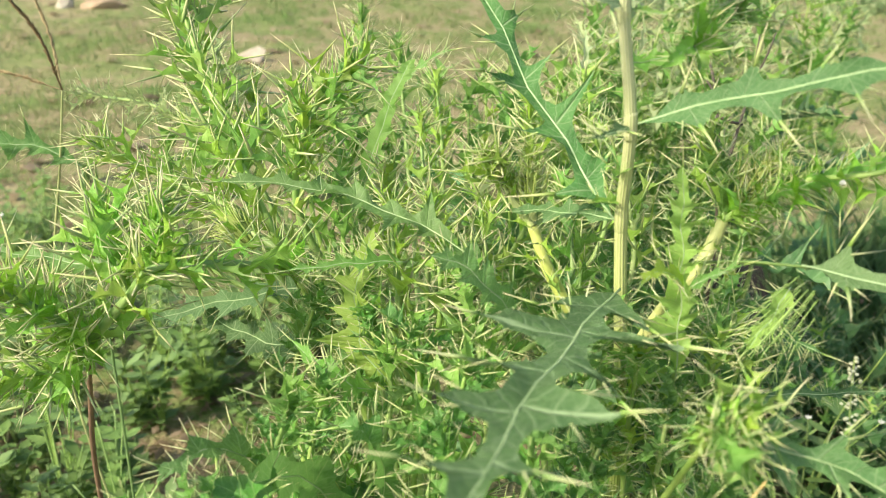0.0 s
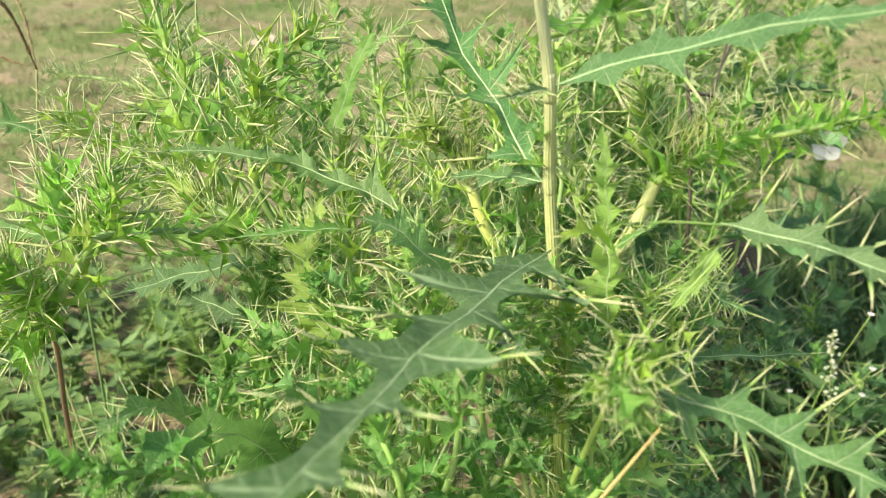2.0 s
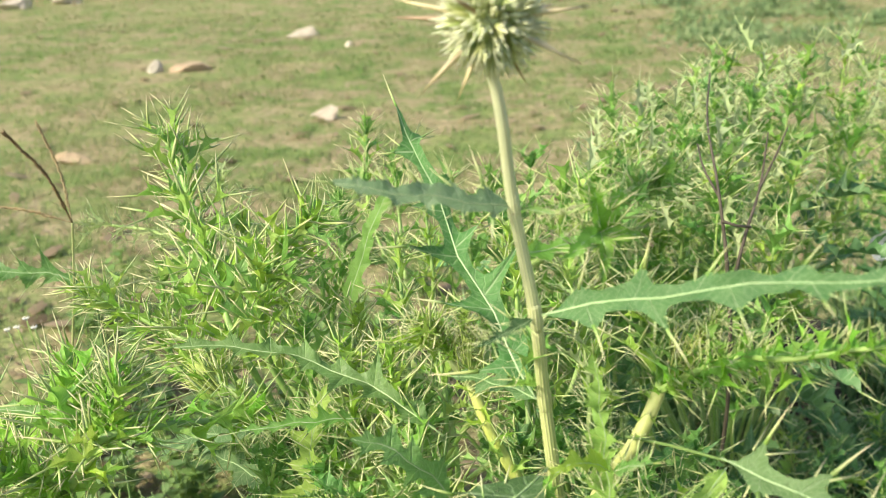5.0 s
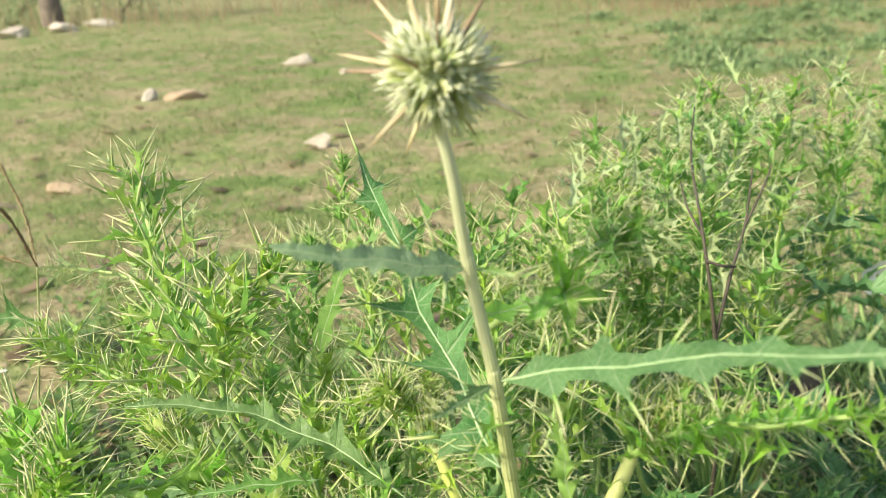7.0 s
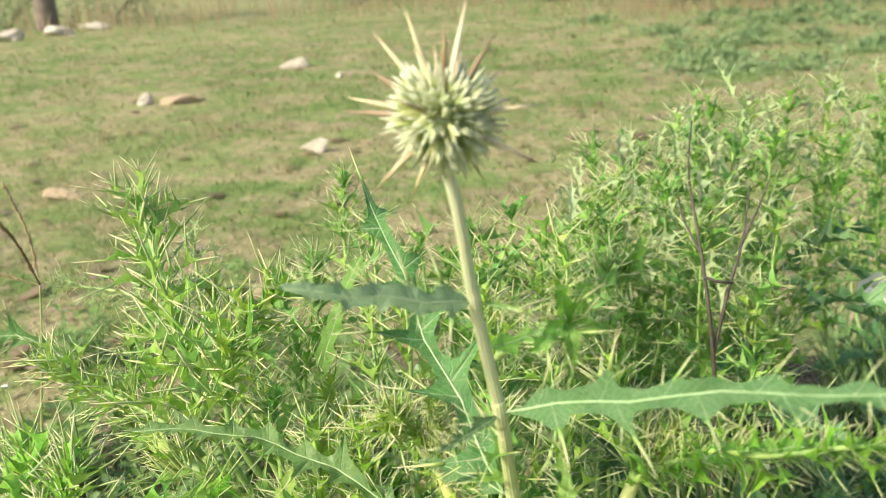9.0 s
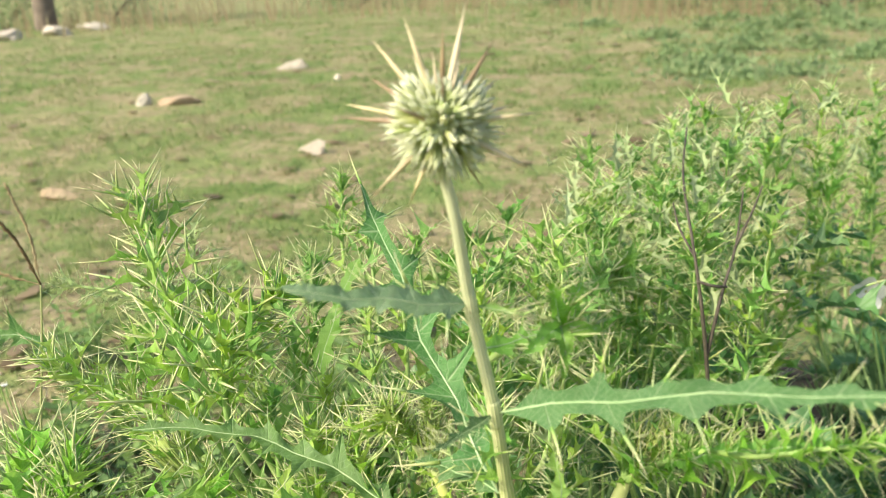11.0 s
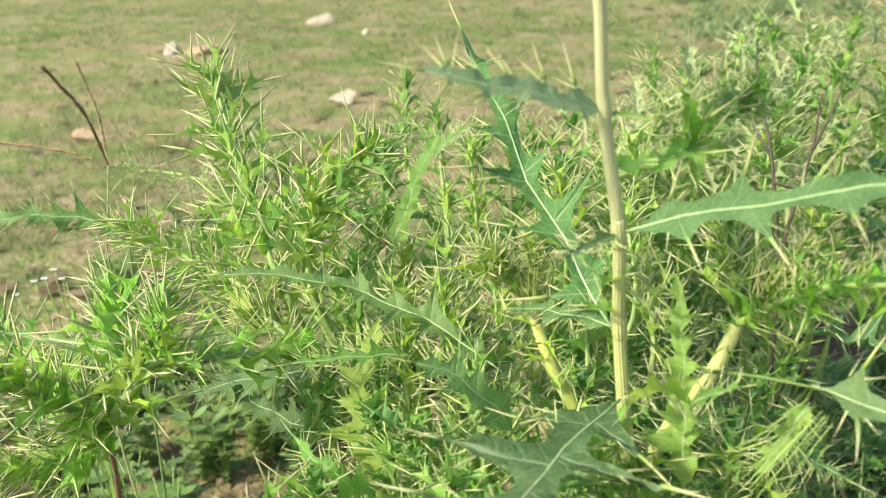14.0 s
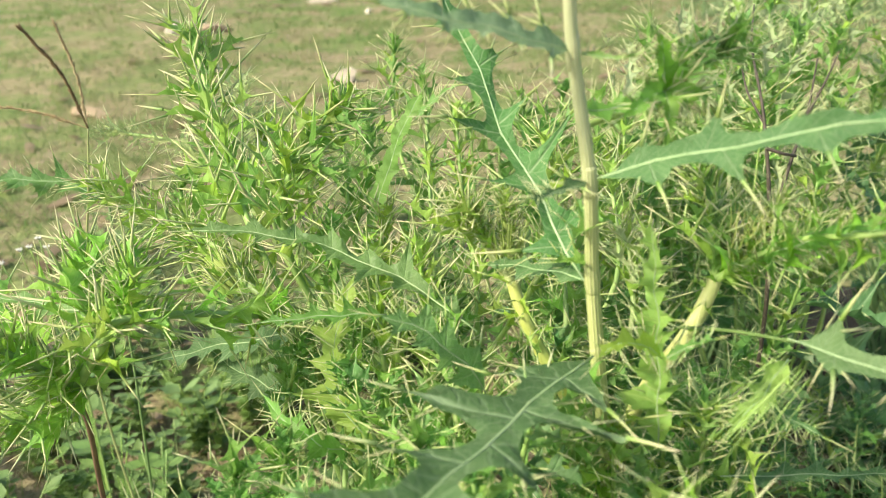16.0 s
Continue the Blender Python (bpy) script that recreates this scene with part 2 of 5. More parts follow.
TURF = blade_material("turf_blades", (0.10, 0.25, 0.06), (0.18, 0.32, 0.09), (0.31, 0.35, 0.15), (0.40, 0.325, 0.20))
FAR_LEAF = blade_material("far_shrub_leaves", (0.13, 0.24, 0.11), (0.25, 0.34, 0.15), (0.44, 0.46, 0.26))
CLUMP_LEAF = blade_material("clump_leaves", (0.17, 0.28, 0.12), (0.26, 0.37, 0.17), (0.40, 0.45, 0.25))
TALL_DRY = blade_material("tall_dry_grass", (0.30, 0.22, 0.13), (0.44, 0.36, 0.22), (0.36, 0.42, 0.20))
TRUNK = plain_material("grey_brown_bark", (0.14, 0.115, 0.09), (0.28, 0.24, 0.19), 9, 0.9, 0.8, 0.01)


# ---------------------------------------------------------------- mesh helpers
def mesh_of(name, verts, faces, material, uvs=None, smooth=True):
    me = bpy.data.meshes.new(name)
    me.from_pydata([tuple(v) for v in verts], [], faces)
    if uvs is not None:
        layer = me.uv_layers.new(name="UVMap")
        loops = np.empty(len(me.loops), dtype=np.int32)
        me.loops.foreach_get("vertex_index", loops)
        layer.data.foreach_set("uv", np.asarray(uvs, dtype=np.float32)[loops].ravel())
    me.polygons.foreach_set("use_smooth", [smooth] * len(me.polygons))
    me.materials.append(material)
    me.update()
    return me


def part_of(name, me, parent, m=None, label="", kind=""):
    """One mesh object under a thing or a part; m is its pose in the parent's own space."""
    ob = new(name, me)
    ob.parent = parent
    if m is not None:
        ob.matrix_basis = m
    return tagged(ob, label, kind=kind)


def part(name, bm, material, parent, label="", smooth=True):
    me = bpy.data.meshes.new(name)
    bm.to_mesh(me)
    bm.free()
    me.polygons.foreach_set("use_smooth", [smooth] * len(me.polygons))
    me.materials.append(material)
    return part_of(name, me, parent, label=label)


def thing(name, at, label, category, group="", kind=""):
    ob = new(name)
    ob.empty_display_size = 0.05
    ob.location = at
    return tagged(ob, label, category, group, kind)


def vec(*a):
    return np.array(a, dtype=float)


def unit(v):
    v = np.asarray(v, dtype=float)
    return v / (np.linalg.norm(v) + 1e-12)


def spline(points, n):
    """n points along a smooth line through the given ones."""
    p = np.array(points, dtype=float)
    if len(p) == 2:
        return p[0] + (p[1] - p[0]) * np.linspace(0, 1, n)[:, None]
    seg = len(p) - 1
    step = np.linalg.norm(np.diff(p, axis=0), axis=1)[:, None] + 1e-9
    slope = np.diff(p, axis=0) / step
    # the direction at each place leans to the shorter of the two stretches that meet there
    inner = (slope[:-1] * step[1:] + slope[1:] * step[:-1]) / (step[:-1] + step[1:])
    slope_at = np.vstack([slope[:1], inner, slope[-1:]])
    out = []
    for t in np.linspace(0, seg, n):
        i = min(int(t), seg - 1)
        f = t - i
        a, b = slope_at[i] * step[i], slope_at[i + 1] * step[i]
        out.append((2 * f ** 3 - 3 * f ** 2 + 1) * p[i] + (f ** 3 - 2 * f ** 2 + f) * a + (3 * f ** 2 - 2 * f ** 3) * p[i + 1] + (f ** 3 - f ** 2) * b)
    return np.array(out)


def tube(line, radii, sides=7, cap=True):
    """Verts, faces and (round, along) coordinates of a tube along a line."""
    line = np.asarray(line)
    tang = np.gradient(line, axis=0)
    ref = vec(0.31, 0.95, 0.05)
    verts, faces, uvs = [], [], []
    run = 0.0
    for i, p in enumerate(line):
        t = unit(tang[i])
        a = unit(np.cross(t, ref))
        b = np.cross(t, a)
        run += np.linalg.norm(p - line[i - 1]) if i else 0
        for k in range(sides):
            w = 2 * math.pi * k / sides
            verts.append(p + radii[i] * (math.cos(w) * a + math.sin(w) * b))
            uvs.append((k / sides if k <= sides / 2 else 1 - k / sides, run))
    for i in range(len(line) - 1):
        for k in range(sides):
            a, b = i * sides + k, i * sides + (k + 1) % sides
            faces.append((a, b, b + sides, a + sides))
    if cap:
        faces.append(tuple(reversed(range(sides))))
        faces.append(tuple(range((len(line) - 1) * sides, len(line) * sides)))
    return verts, faces, uvs


def cone(verts, faces, base, way, length, radius, sides=4, bend=None, short=False, along=None):
    """Adds one thin tapering needle."""
    way = unit(way)
    a = unit(np.cross(way, (0.3, 0.2, 0.93)))
    b = np.cross(way, a)
    n0 = len(verts)
    mid = base + way * length * 0.5
    tip = base + way * length
    if bend is not None:
        tip = tip + bend * length
    if short:
        for k in range(sides):
            w = 2 * math.pi * k / sides
            verts.append(base + radius * (math.cos(w) * a + math.sin(w) * b))
        verts.append(tip)
        faces.extend((n0 + k, n0 + (k + 1) % sides, n0 + sides) for k in range(sides))
        if along is not None:
            along.extend([(0.0, 0.25)] * sides + [(0.0, 0.9)])
        return
    if along is not None:
        along.extend([(0.0, 0.0)] * sides + [(0.0, 0.5)] * sides + [(0.0, 1.0)])
    for c, r in ((base - way * radius, radius), (mid, radius * 0.62)):
        for k in range(sides):
            w = 2 * math.pi * k / sides
            verts.append(c + r * (math.cos(w) * a + math.sin(w) * b))
    verts.append(tip)
    for k in range(sides):
        j = (k + 1) % sides
        faces.append((n0 + k, n0 + j, n0 + sides + j, n0 + sides + k))
        faces.append((n0 + sides + k, n0 + sides + j, n0 + 2 * sides))


EDGES = {
    "toothed": [(0.0, 1.0), (0.09, 0.80), (0.20, 0.58), (0.27, 0.64), (0.37, 0.38), (0.48, 0.25), (0.55, 0.30), (0.72, 0.08), (1.0, 0.0)],
    # broad triangular lobes with rounded gaps between them
    "lobed": [(0.0, 1.0), (0.08, 0.84), (0.19, 0.62), (0.27, 0.56), (0.38, 0.34), (0.50, 0.17), (0.66, 0.06), (1.0, 0.0)],
    # a lobe drawn out into its spine, hollow on both flanks
    "star": [(0.0, 1.0), (0.07, 0.74), (0.17, 0.50), (0.27, 0.36), (0.42, 0.20), (0.62, 0.09), (1.0, 0.0)],
}


def leaf_geometry(p0, p1, p2, up, width, lobes, cut, spine, rng, twist=0.5, fold=0.2, petiole=0.06, taper=0.6, wide=1.0, extra=0.95, cols=4, kink=0.07, long=1.0, shape="toothed"):
    """A lobed thistle leaf along a bent midrib through p0, p1, p2: the blade, its small teeth, the midrib and its long spines.
    The blade is one ruffled sheet: it narrows between the lobes, and each toothed lobe sweeps forward, curls and ends in a long spine."""
    p0, p1, p2 = (np.asarray(p, dtype=float) for p in (p0, p1, p2))
    up = np.asarray(up, dtype=float)
    ctrl = 2 * p1 - 0.5 * (p0 + p2)
    phase = rng.uniform(0, 6.28)

    def frame_at(q):
        t = unit(2 * (1 - q) * (ctrl - p0) + 2 * q * (p2 - ctrl))
        side = unit(np.cross(t, up))
        return t, side, np.cross(side, t)

    def at(q):
        q = min(1.0, max(0.0, q))
        base = (1 - q) ** 2 * p0 + 2 * q * (1 - q) * ctrl + q * q * p2
        return base + frame_at(q)[1] * kink * width * math.sin(phase + 3.1 * lobes * q) * 4 * q * (1 - q)

    def env(q):
        return min(1.0, 0.40 + 2.2 * q) * max(0.0, 1 - 0.92 * q) ** taper * (0.3 if q < petiole else 1.0)

    line = np.array([at(q) for q in np.linspace(0, 1, lobes * 4 + 1)])
    length = np.linalg.norm(np.diff(line, axis=0), axis=1).sum()
    verts, faces, uvs = [], [], []
    sv, sf, su = [], [], []
    spikes = []
    # half a lobe's edge from its tip to the gap beside it: place, reach (teeth between notches)
    edge = EDGES[shape]
    full = [(-a, g) for a, g in edge[::-1]] + edge[1:]
    lean = radians(rng.uniform(56, 68))
    for sg in (-1, 1):
        start = len(verts)
        rows = 0
        cuts = [petiole * 0.5]
        for k in range(lobes):
            cuts.append(petiole + (1 - petiole) * (k + 0.95 + (0.28 if sg > 0 else 0.0) + rng.uniform(-0.14, 0.14)) / (lobes + 0.45))
        for k in range(lobes):
            qa, qb = cuts[k], min(1.0, cuts[k + 1])
            qm = qa + (qb - qa) * rng.uniform(0.42, 0.58)
            reach = width * env(qm) * rng.uniform(0.75, 1.25)
            lift = rng.uniform(-0.6, 0.7) * twist
            roll = rng.normal(0, 0.5) * twist
            swing = rng.uniform(-0.22, 0.18)
            for i, (a, g) in enumerate(full):
                if k and i == 0:
                    continue
                near = 1 - abs(a)
                q = qm + a * ((qb - qm) if a > 0 else (qm - qa))
                t, side, nor = frame_at(q)
                # lobes narrower than their share of the rib draw in towards their vein
                q_out = qm + (q - qm) * min(1.0, 0.95 * wide)
                gap = width * env(q) * (1 - cut) * rng.uniform(0.85, 1.15)
                ang = lean + swing * near
                out = math.cos(ang) * t + math.sin(ang) * sg * side
                far = gap + max(0.0, reach - gap) * g * (rng.uniform(0.85, 1.12) if 0 < abs(a) < 1 else 1.0)
                root, tip_root = at(q), at(q_out)
                for c in range(cols):
                    f = c / (cols - 1)
                    x = far * f
                    high = fold * x + lift * near * reach * 0.85 * f ** 2.0 * min(1, far / reach) + roll * a * x * 0.9 + 0.30 * abs(a) * x * twist
                    high += rng.uniform(-0.05, 0.05) * x + 0.30 * twist * gap * math.sin(9 * q * lobes + phase) * f
                    verts.append(root * (1 - f * near ** 0.5) + tip_root * f * near ** 0.5 + out * x + nor * high)
                    uvs.append((x / width + 0.1, a * 0.5 * (qb - qa) * length / width))
                p = verts[-1]
                way = unit(out + nor * (fold + 1.5 * lift * near))
                if a == 0:
                    size = spine * rng.uniform(0.8, 1.25) * (0.6 + 0.4 * (1 - q)) * (1.0 if rng.random() < long else 0.4)
                    spikes.append((p - way * size * 0.12, unit(out + nor * (fold + 0.5 * lift + rng.uniform(-0.35, 0.35))), size, 0.040 * size + 0.008 * spine))
                elif abs(a) in (0.27, 0.55) and rng.random() < extra:
                    size = spine * rng.uniform(0.40, 0.85)
                    cone(sv, sf, p - out * size * 0.1, out + t * 0.8 * (1 if a > 0 else -0.5) + nor * rng.uniform(-0.5, 0.7), size, 0.024 * spine, 3, short=True, along=su)
                rows += 1
        # the last stretch to the leaf's own tip
        t, side, nor = frame_at(1.0)
        for c in range(cols):
            verts.append(at(1.0))
            uvs.append((0.1, 0.0))
        rows += 1
        for i in range(rows - 1):
            for c in range(cols - 1):
                n0 = start + i * cols + c
                quad = (n0, n0 + 1, n0 + cols + 1, n0 + cols)
                faces.append(quad if sg > 0 else quad[::-1])
    t, side, nor = frame_at(1.0)
    spikes.append((line[-1] - t * spine * 0.1, t, spine * 1.1, 0.036 * spine))
    s_ = np.linspace(0, 1, len(line))[::2]
    rr = 0.00012 + min(0.00050, 0.019 * width) * (1 - s_) ** 0.8
    rib = tube(line[::2] + 0.002 * width * up, rr, 6)
    return (verts, faces, uvs), (sv, sf, su), rib, spikes


def two_tone(name, v, f, uv, blade, sv, sf, su, spiny):
    """One mesh of a blade and its spines, each in its own material."""
    n0 = len(v)
    me = mesh_of(name, list(v) + list(sv), list(f) + [tuple(i + n0 for i in q) for q in sf], blade, list(uv) + list(su))
    me.materials.append(spiny)
    me.polygons.foreach_set("material_index", [0] * len(f) + [1] * len(sf))
    return me


def needle():
    """One spine of unit length, slightly bowed."""
    v, f, uv = tube(np.array([(0.02 * math.sin(3.1 * a), 0, a) for a in (0, 0.25, 0.5, 0.75, 1.0)]), [0.05, 0.037, 0.025, 0.013, 0.001], 5)
    return mesh_of("spine", v, f, SPINE, [(0.0, u[1]) for u in uv])


NEEDLE = needle()


def key_leaf(plant, p0, p1, p2, up=(0, -0.3, 1), width=0.02, lobes=6, cut=0.7, spine=0.016, blade=None, seed=0, label="", **more):
    """A leaf built for its own place, in world metres, hung on a plant."""
    rng = np.random.default_rng(seed)
    (v, f, uv), (sv, sf, su), rib, spikes = leaf_geometry(p0, p1, p2, up, width, lobes, cut, spine, rng, **more)
    o = np.asarray(p0, dtype=float)
    shift = Vector(p0) - plant.location
    leaf = part_of("leaf", two_tone("leaf", np.array(v) - o, f, uv, blade or LEAF_MID, np.array(sv) - o if sv else [], sf, su, SPINE), plant, Matrix.Translation(shift), label)
    for base, way, size, r in spikes:
        m = Vector(way).to_track_quat("Z", "Y").to_matrix().to_4x4()
        part_of("spine", NEEDLE, leaf, Matrix.Translation(Vector(base - o)) @ m @ Matrix.Diagonal((r / 0.05, r / 0.05, size, 1)))
    part_of("midrib", mesh_of("midrib", np.array(rib[0]) - o, rib[1], MIDRIB), leaf, label="pale raised midrib")
    return leaf


# stock leaves of unit length that the shoots share: (blade mesh, spine mesh) by kind
def stock(blade, spine_mat, count, lobes, width, cut, spine, seed, twist=0.8, fold=0.5, **more):
    made = []
    for k in range(count):
        rng = np.random.default_rng(seed + k)
        bend = rng.uniform(-0.3, 0.25)
        (v, f, uv), (sv, sf, su), rib, spikes = leaf_geometry((0, 0, 0), (0, 0.45, 0.5 * bend + rng.uniform(0, 0.12)), (rng.uniform(-0.12, 0.12), 0.85, bend),
                                                             (0, 0, 1), width, lobes, cut, spine, rng, twist=twist, fold=fold, petiole=0.02, taper=0.45, shape="star", **more)
        for base, way, size, r in spikes:
            cone(sv, sf, base, way, size, r, 4, along=su)
        n0 = len(v)
        v = list(v) + list(rib[0])
        f = list(f) + [tuple(i + n0 for i in q) for q in rib[1]]
        uv = list(uv) + [(0.0, 0.0)] * len(rib[0])
        made.append(two_tone("leaf", v, f, uv, blade, sv, sf, su, spine_mat))
    return made


STOCK = {
    "mid": stock(SHOOT_MID, SPINE, 14, 2, 0.44, 0.80, 0.54, 100, twist=1.3, fold=0.75, wide=0.85, extra=0.25, cols=3, long=0.6),
    "young": stock(SHOOT_YOUNG, SPINE, 14, 2, 0.40, 0.82, 0.68, 200, twist=1.3, fold=0.75, wide=0.8, extra=0.25, cols=3, long=0.65),
    "star": stock(SHOOT_BRIGHT, SPINE, 14, 2, 0.52, 0.84, 0.66, 500, twist=1.4, fold=0.7, wide=0.8, extra=0.3, cols=3, long=0.7),
    "spur": stock(SHOOT_BRIGHT, SPINE, 10, 1, 0.38, 0.80, 0.64, 600, twist=1.2, fold=0.7, wide=0.85, extra=0.2, cols=3, long=0.8),
    "leafy": stock(SHOOT_LEAFY, SPINE, 12, 3, 0.42, 0.66, 0.30, 700, twist=1.2, fold=0.5, wide=0.9, extra=0.4, cols=4, long=0.5),
    "pale": stock(SHOOT_PALE, SPINE_PALE, 8, 3, 0.36, 0.80, 0.42, 300, twist=1.0, wide=1.0, extra=0.1, cols=3, long=0.6),
    "silver": stock(SHOOT_SILVER, SPINE_PALE, 8, 3, 0.30, 0.80, 0.34, 800, twist=1.0, wide=1.0, extra=0.1, cols=3, long=0.5),
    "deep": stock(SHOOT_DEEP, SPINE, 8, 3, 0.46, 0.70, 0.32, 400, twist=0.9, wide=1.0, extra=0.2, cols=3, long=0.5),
}


def axes(base, way, up, size):
    d = unit(way)
    side = unit(np.cross(d, up))
    nor = np.cross(side, d)
    m = Matrix(((side[0], d[0], nor[0], base[0]), (side[1], d[1], nor[1], base[1]), (side[2], d[2], nor[2], base[2]), (0, 0, 0, 1)))
    return m @ Matrix.Diagonal((size, size, size, 1))


def hang_leaf(plant, kind, base, way, up, size, rng):
    blade = STOCK[kind][int(rng.integers(len(STOCK[kind])))]
    return part_of("leaf", blade, plant, Matrix.Translation(-plant.location) @ axes(base, way, up, size))


def shoot(plant, points, r0=0.003, r1=0.0012, leaves=16, size=(0.05, 0.025), kind="mid", seed=0, start=0.3, spread=55, stem=None, second=None, tuft=4):
    """A branch through the given places, with spiny leaves all round it and a tuft at its end."""
    rng = np.random.default_rng(seed + 5000)
    leaves = int(leaves * 1.15)
    n = 8 * len(points)
    line = spline(points, n)
    radii = np.linspace(r0, r1, n)
    o = np.asarray(plant.location)
    v, f, uv = tube(line - o, radii, 7)
    part_of("branch", mesh_of("branch", v, f, stem or SHOOT, uv), plant)
    tang = np.gradient(line, axis=0)
    for j in range(leaves + tuft):
        end = j >= leaves
        a = start + (1 - start) * ((j + rng.uniform(-0.3, 0.3)) / leaves) if not end else rng.uniform(0.95, 1.0)
        a = min(max(a, 0), 1)
        x = a * (n - 1)
        i = min(int(x), n - 2)
        base = line[i] + (line[i + 1] - line[i]) * (x - i)
        t = unit(tang[i])
        w = 2.39996 * j + rng.uniform(-0.4, 0.4)
        e1 = unit(np.cross(t, (0.2, 0.3, 0.93)))
        e2 = np.cross(t, e1)
        out = math.cos(w) * e1 + math.sin(w) * e2
        tilt = radians((spread + rng.uniform(-18, 18)) * (0.5 if end else 1.0))
        way = math.cos(tilt) * t + math.sin(tilt) * out + vec(0, 0, 0.12)
        up = math.cos(tilt) * out * -1 + math.sin(tilt) * t
        sz = size[0] + (size[1] - size[0]) * a
        sz *= rng.uniform(0.6, 1.05)
        k = second if second and rng.random() < 0.35 else kind
        hang_leaf(plant, k, base + out * radii[i] * 0.6, way, up, sz, rng)


def brush_bud(plant, base, tip, count=40, flare=0.35, width=0.0016, seed=0, label="yellow-green bud of narrow bracts", material=None, heart=1.0):
    """A young flower bud: a sheaf of narrow bracts ending in bristles."""
    rng = np.random.default_rng(seed + 900)
    base, tip = np.asarray(base, dtype=float), np.asarray(tip, dtype=float)
    ax = tip - base
    ln = np.linalg.norm(ax)
    t = unit(ax)
    e1 = unit(np.cross(t, (0.2, 0.3, 0.9)))
    e2 = np.cross(t, e1)
    verts, faces, _ = tube(np.array([base + t * ln * a for a in (0.0, 0.15, 0.35, 0.55, 0.68)]), [heart * (a * ln + 0.001) for a in (0.03, 0.13, 0.16, 0.09, 0.01)], 9)
    for j in range(count):
        w = 2.39996 * j
        r = math.sqrt((j + 0.5) / count)
        out = math.cos(w) * e1 + math.sin(w) * e2
        way = t + out * flare * r * rng.uniform(0.7, 1.4)
        b = base + out * (0.004 + 0.10 * ln) * r + t * ln * rng.uniform(0, 0.45) * (1 - 0.5 * r)
        cone(verts, faces, b, way, ln * rng.uniform(0.5, 0.75), width * rng.uniform(0.7, 1.2), 4, out * 0.12 * r)
    o = np.asarray(plant.location)
    part_of("bud", mesh_of("bud", np.array(verts) - o, faces, material or BUD), plant, label=label)


def plain_stem(plant, points, r0, r1, material, name="stem", sides=9, label=""):
    n = 9 * len(points)
    v, f, uv = tube(spline(points, n) - np.asarray(plant.location), np.linspace(r0, r1, n), sides)
    return part_of(name, mesh_of(name, v, f, material, uv), plant, label=label)


# ---------------------------------------------------------------- ground
def swell(x, y):
    """The field's gentle unevenness; level under the plants."""
    far = min(1.0, max(0.0, (math.hypot(x, y - 0.6) - 1.2) / 2.0))
    return far * (0.035 * noise.noise(Vector((x * 0.5, y * 0.5, 3.1))) + 0.012 * noise.noise(Vector((x * 2.1, y * 2.1, 7.7))))


def build_ground():
    # one sheet, fine near the path and coarse towards the horizon
    side = sorted({round(s * v, 3) for s in (-1, 1) for v in [0.15 * i for i in range(41)] + [6.0 * 1.28 ** k for k in range(1, 26)]})
    deep = sorted({round(v, 3) for v in [0.15 * i for i in range(-14, 81)] + [12.0 * 1.28 ** k for k in range(1, 24)] + [-2.1 * 1.35 ** k for k in range(1, 22)]})
    verts = [(x, y, swell(x, y) if abs(x) < 60 and abs(y) < 60 else 0.0) for y in deep for x in side]
    w = len(side)
    faces = [(j * w + i, j * w + i + 1, (j + 1) * w + i + 1, (j + 1) * w + i) for j in range(len(deep) - 1) for i in range(w - 1)]
    tagged(new("ground", mesh_of("ground", verts, faces, GROUND)), "grazed field of short turf and bare brown soil", "ground", kind="structure")


build_ground()


def build_turf():
    rng = np.random.default_rng(11)
    verts, faces = [], []
    count = 0
    while count < 120000:
        # denser close by, thinning with distance
        y = 0.6 + 15.0 * (rng.random() ** 1.9 - 0.06 * rng.random())
        x = rng.normal(0, 0.55) * (abs(y) + 0.9)
        d = 0.6 * noise.noise(Vector((x * 1.1, y * 1.1, 0.3))) + 0.8 * noise.noise(Vector((x * 4.5, y * 4.5, 1.3))) + 0.7 * noise.noise(Vector((x * 14, y * 14, 2.3)))
        if d < rng.uniform(-0.5, 0.35) or (y < 1.5 and rng.random() < 0.75):
            continue
        h = (0.012 + 0.02 * rng.random()) * (1.0 + 1.1 * max(0, d))
        w = 0.0009 + 0.0005 * min(y, 8) * rng.uniform(0.6, 1.2)
        a = rng.uniform(0, 2 * math.pi)
        lean = rng.uniform(0.5, 1.9)
        z = swell(x, y) - 0.003
        c, s_ = math.cos(a), math.sin(a)
        n0 = len(verts)
        verts += [(x - w * s_, y + w * c, z), (x + w * s_, y - w * c, z),
                  (x + 0.4 * lean * h * c + 0.6 * w * s_, y + 0.4 * lean * h * s_ - 0.6 * w * c, z + 0.6 * h),
                  (x + 0.4 * lean * h * c - 0.6 * w * s_, y + 0.4 * lean * h * s_ + 0.6 * w * c, z + 0.6 * h),
                  (x + lean * h * c, y + lean * h * s_, z + h)]
        faces += [(n0, n0 + 1, n0 + 2, n0 + 3), (n0 + 3, n0 + 2, n0 + 4)]
        count += 1
    tagged(new("turf_grass", mesh_of("turf_grass", verts, faces, TURF)), "short grazed grass, green with dry straw blades", "grass", kind="stuff")


build_turf()


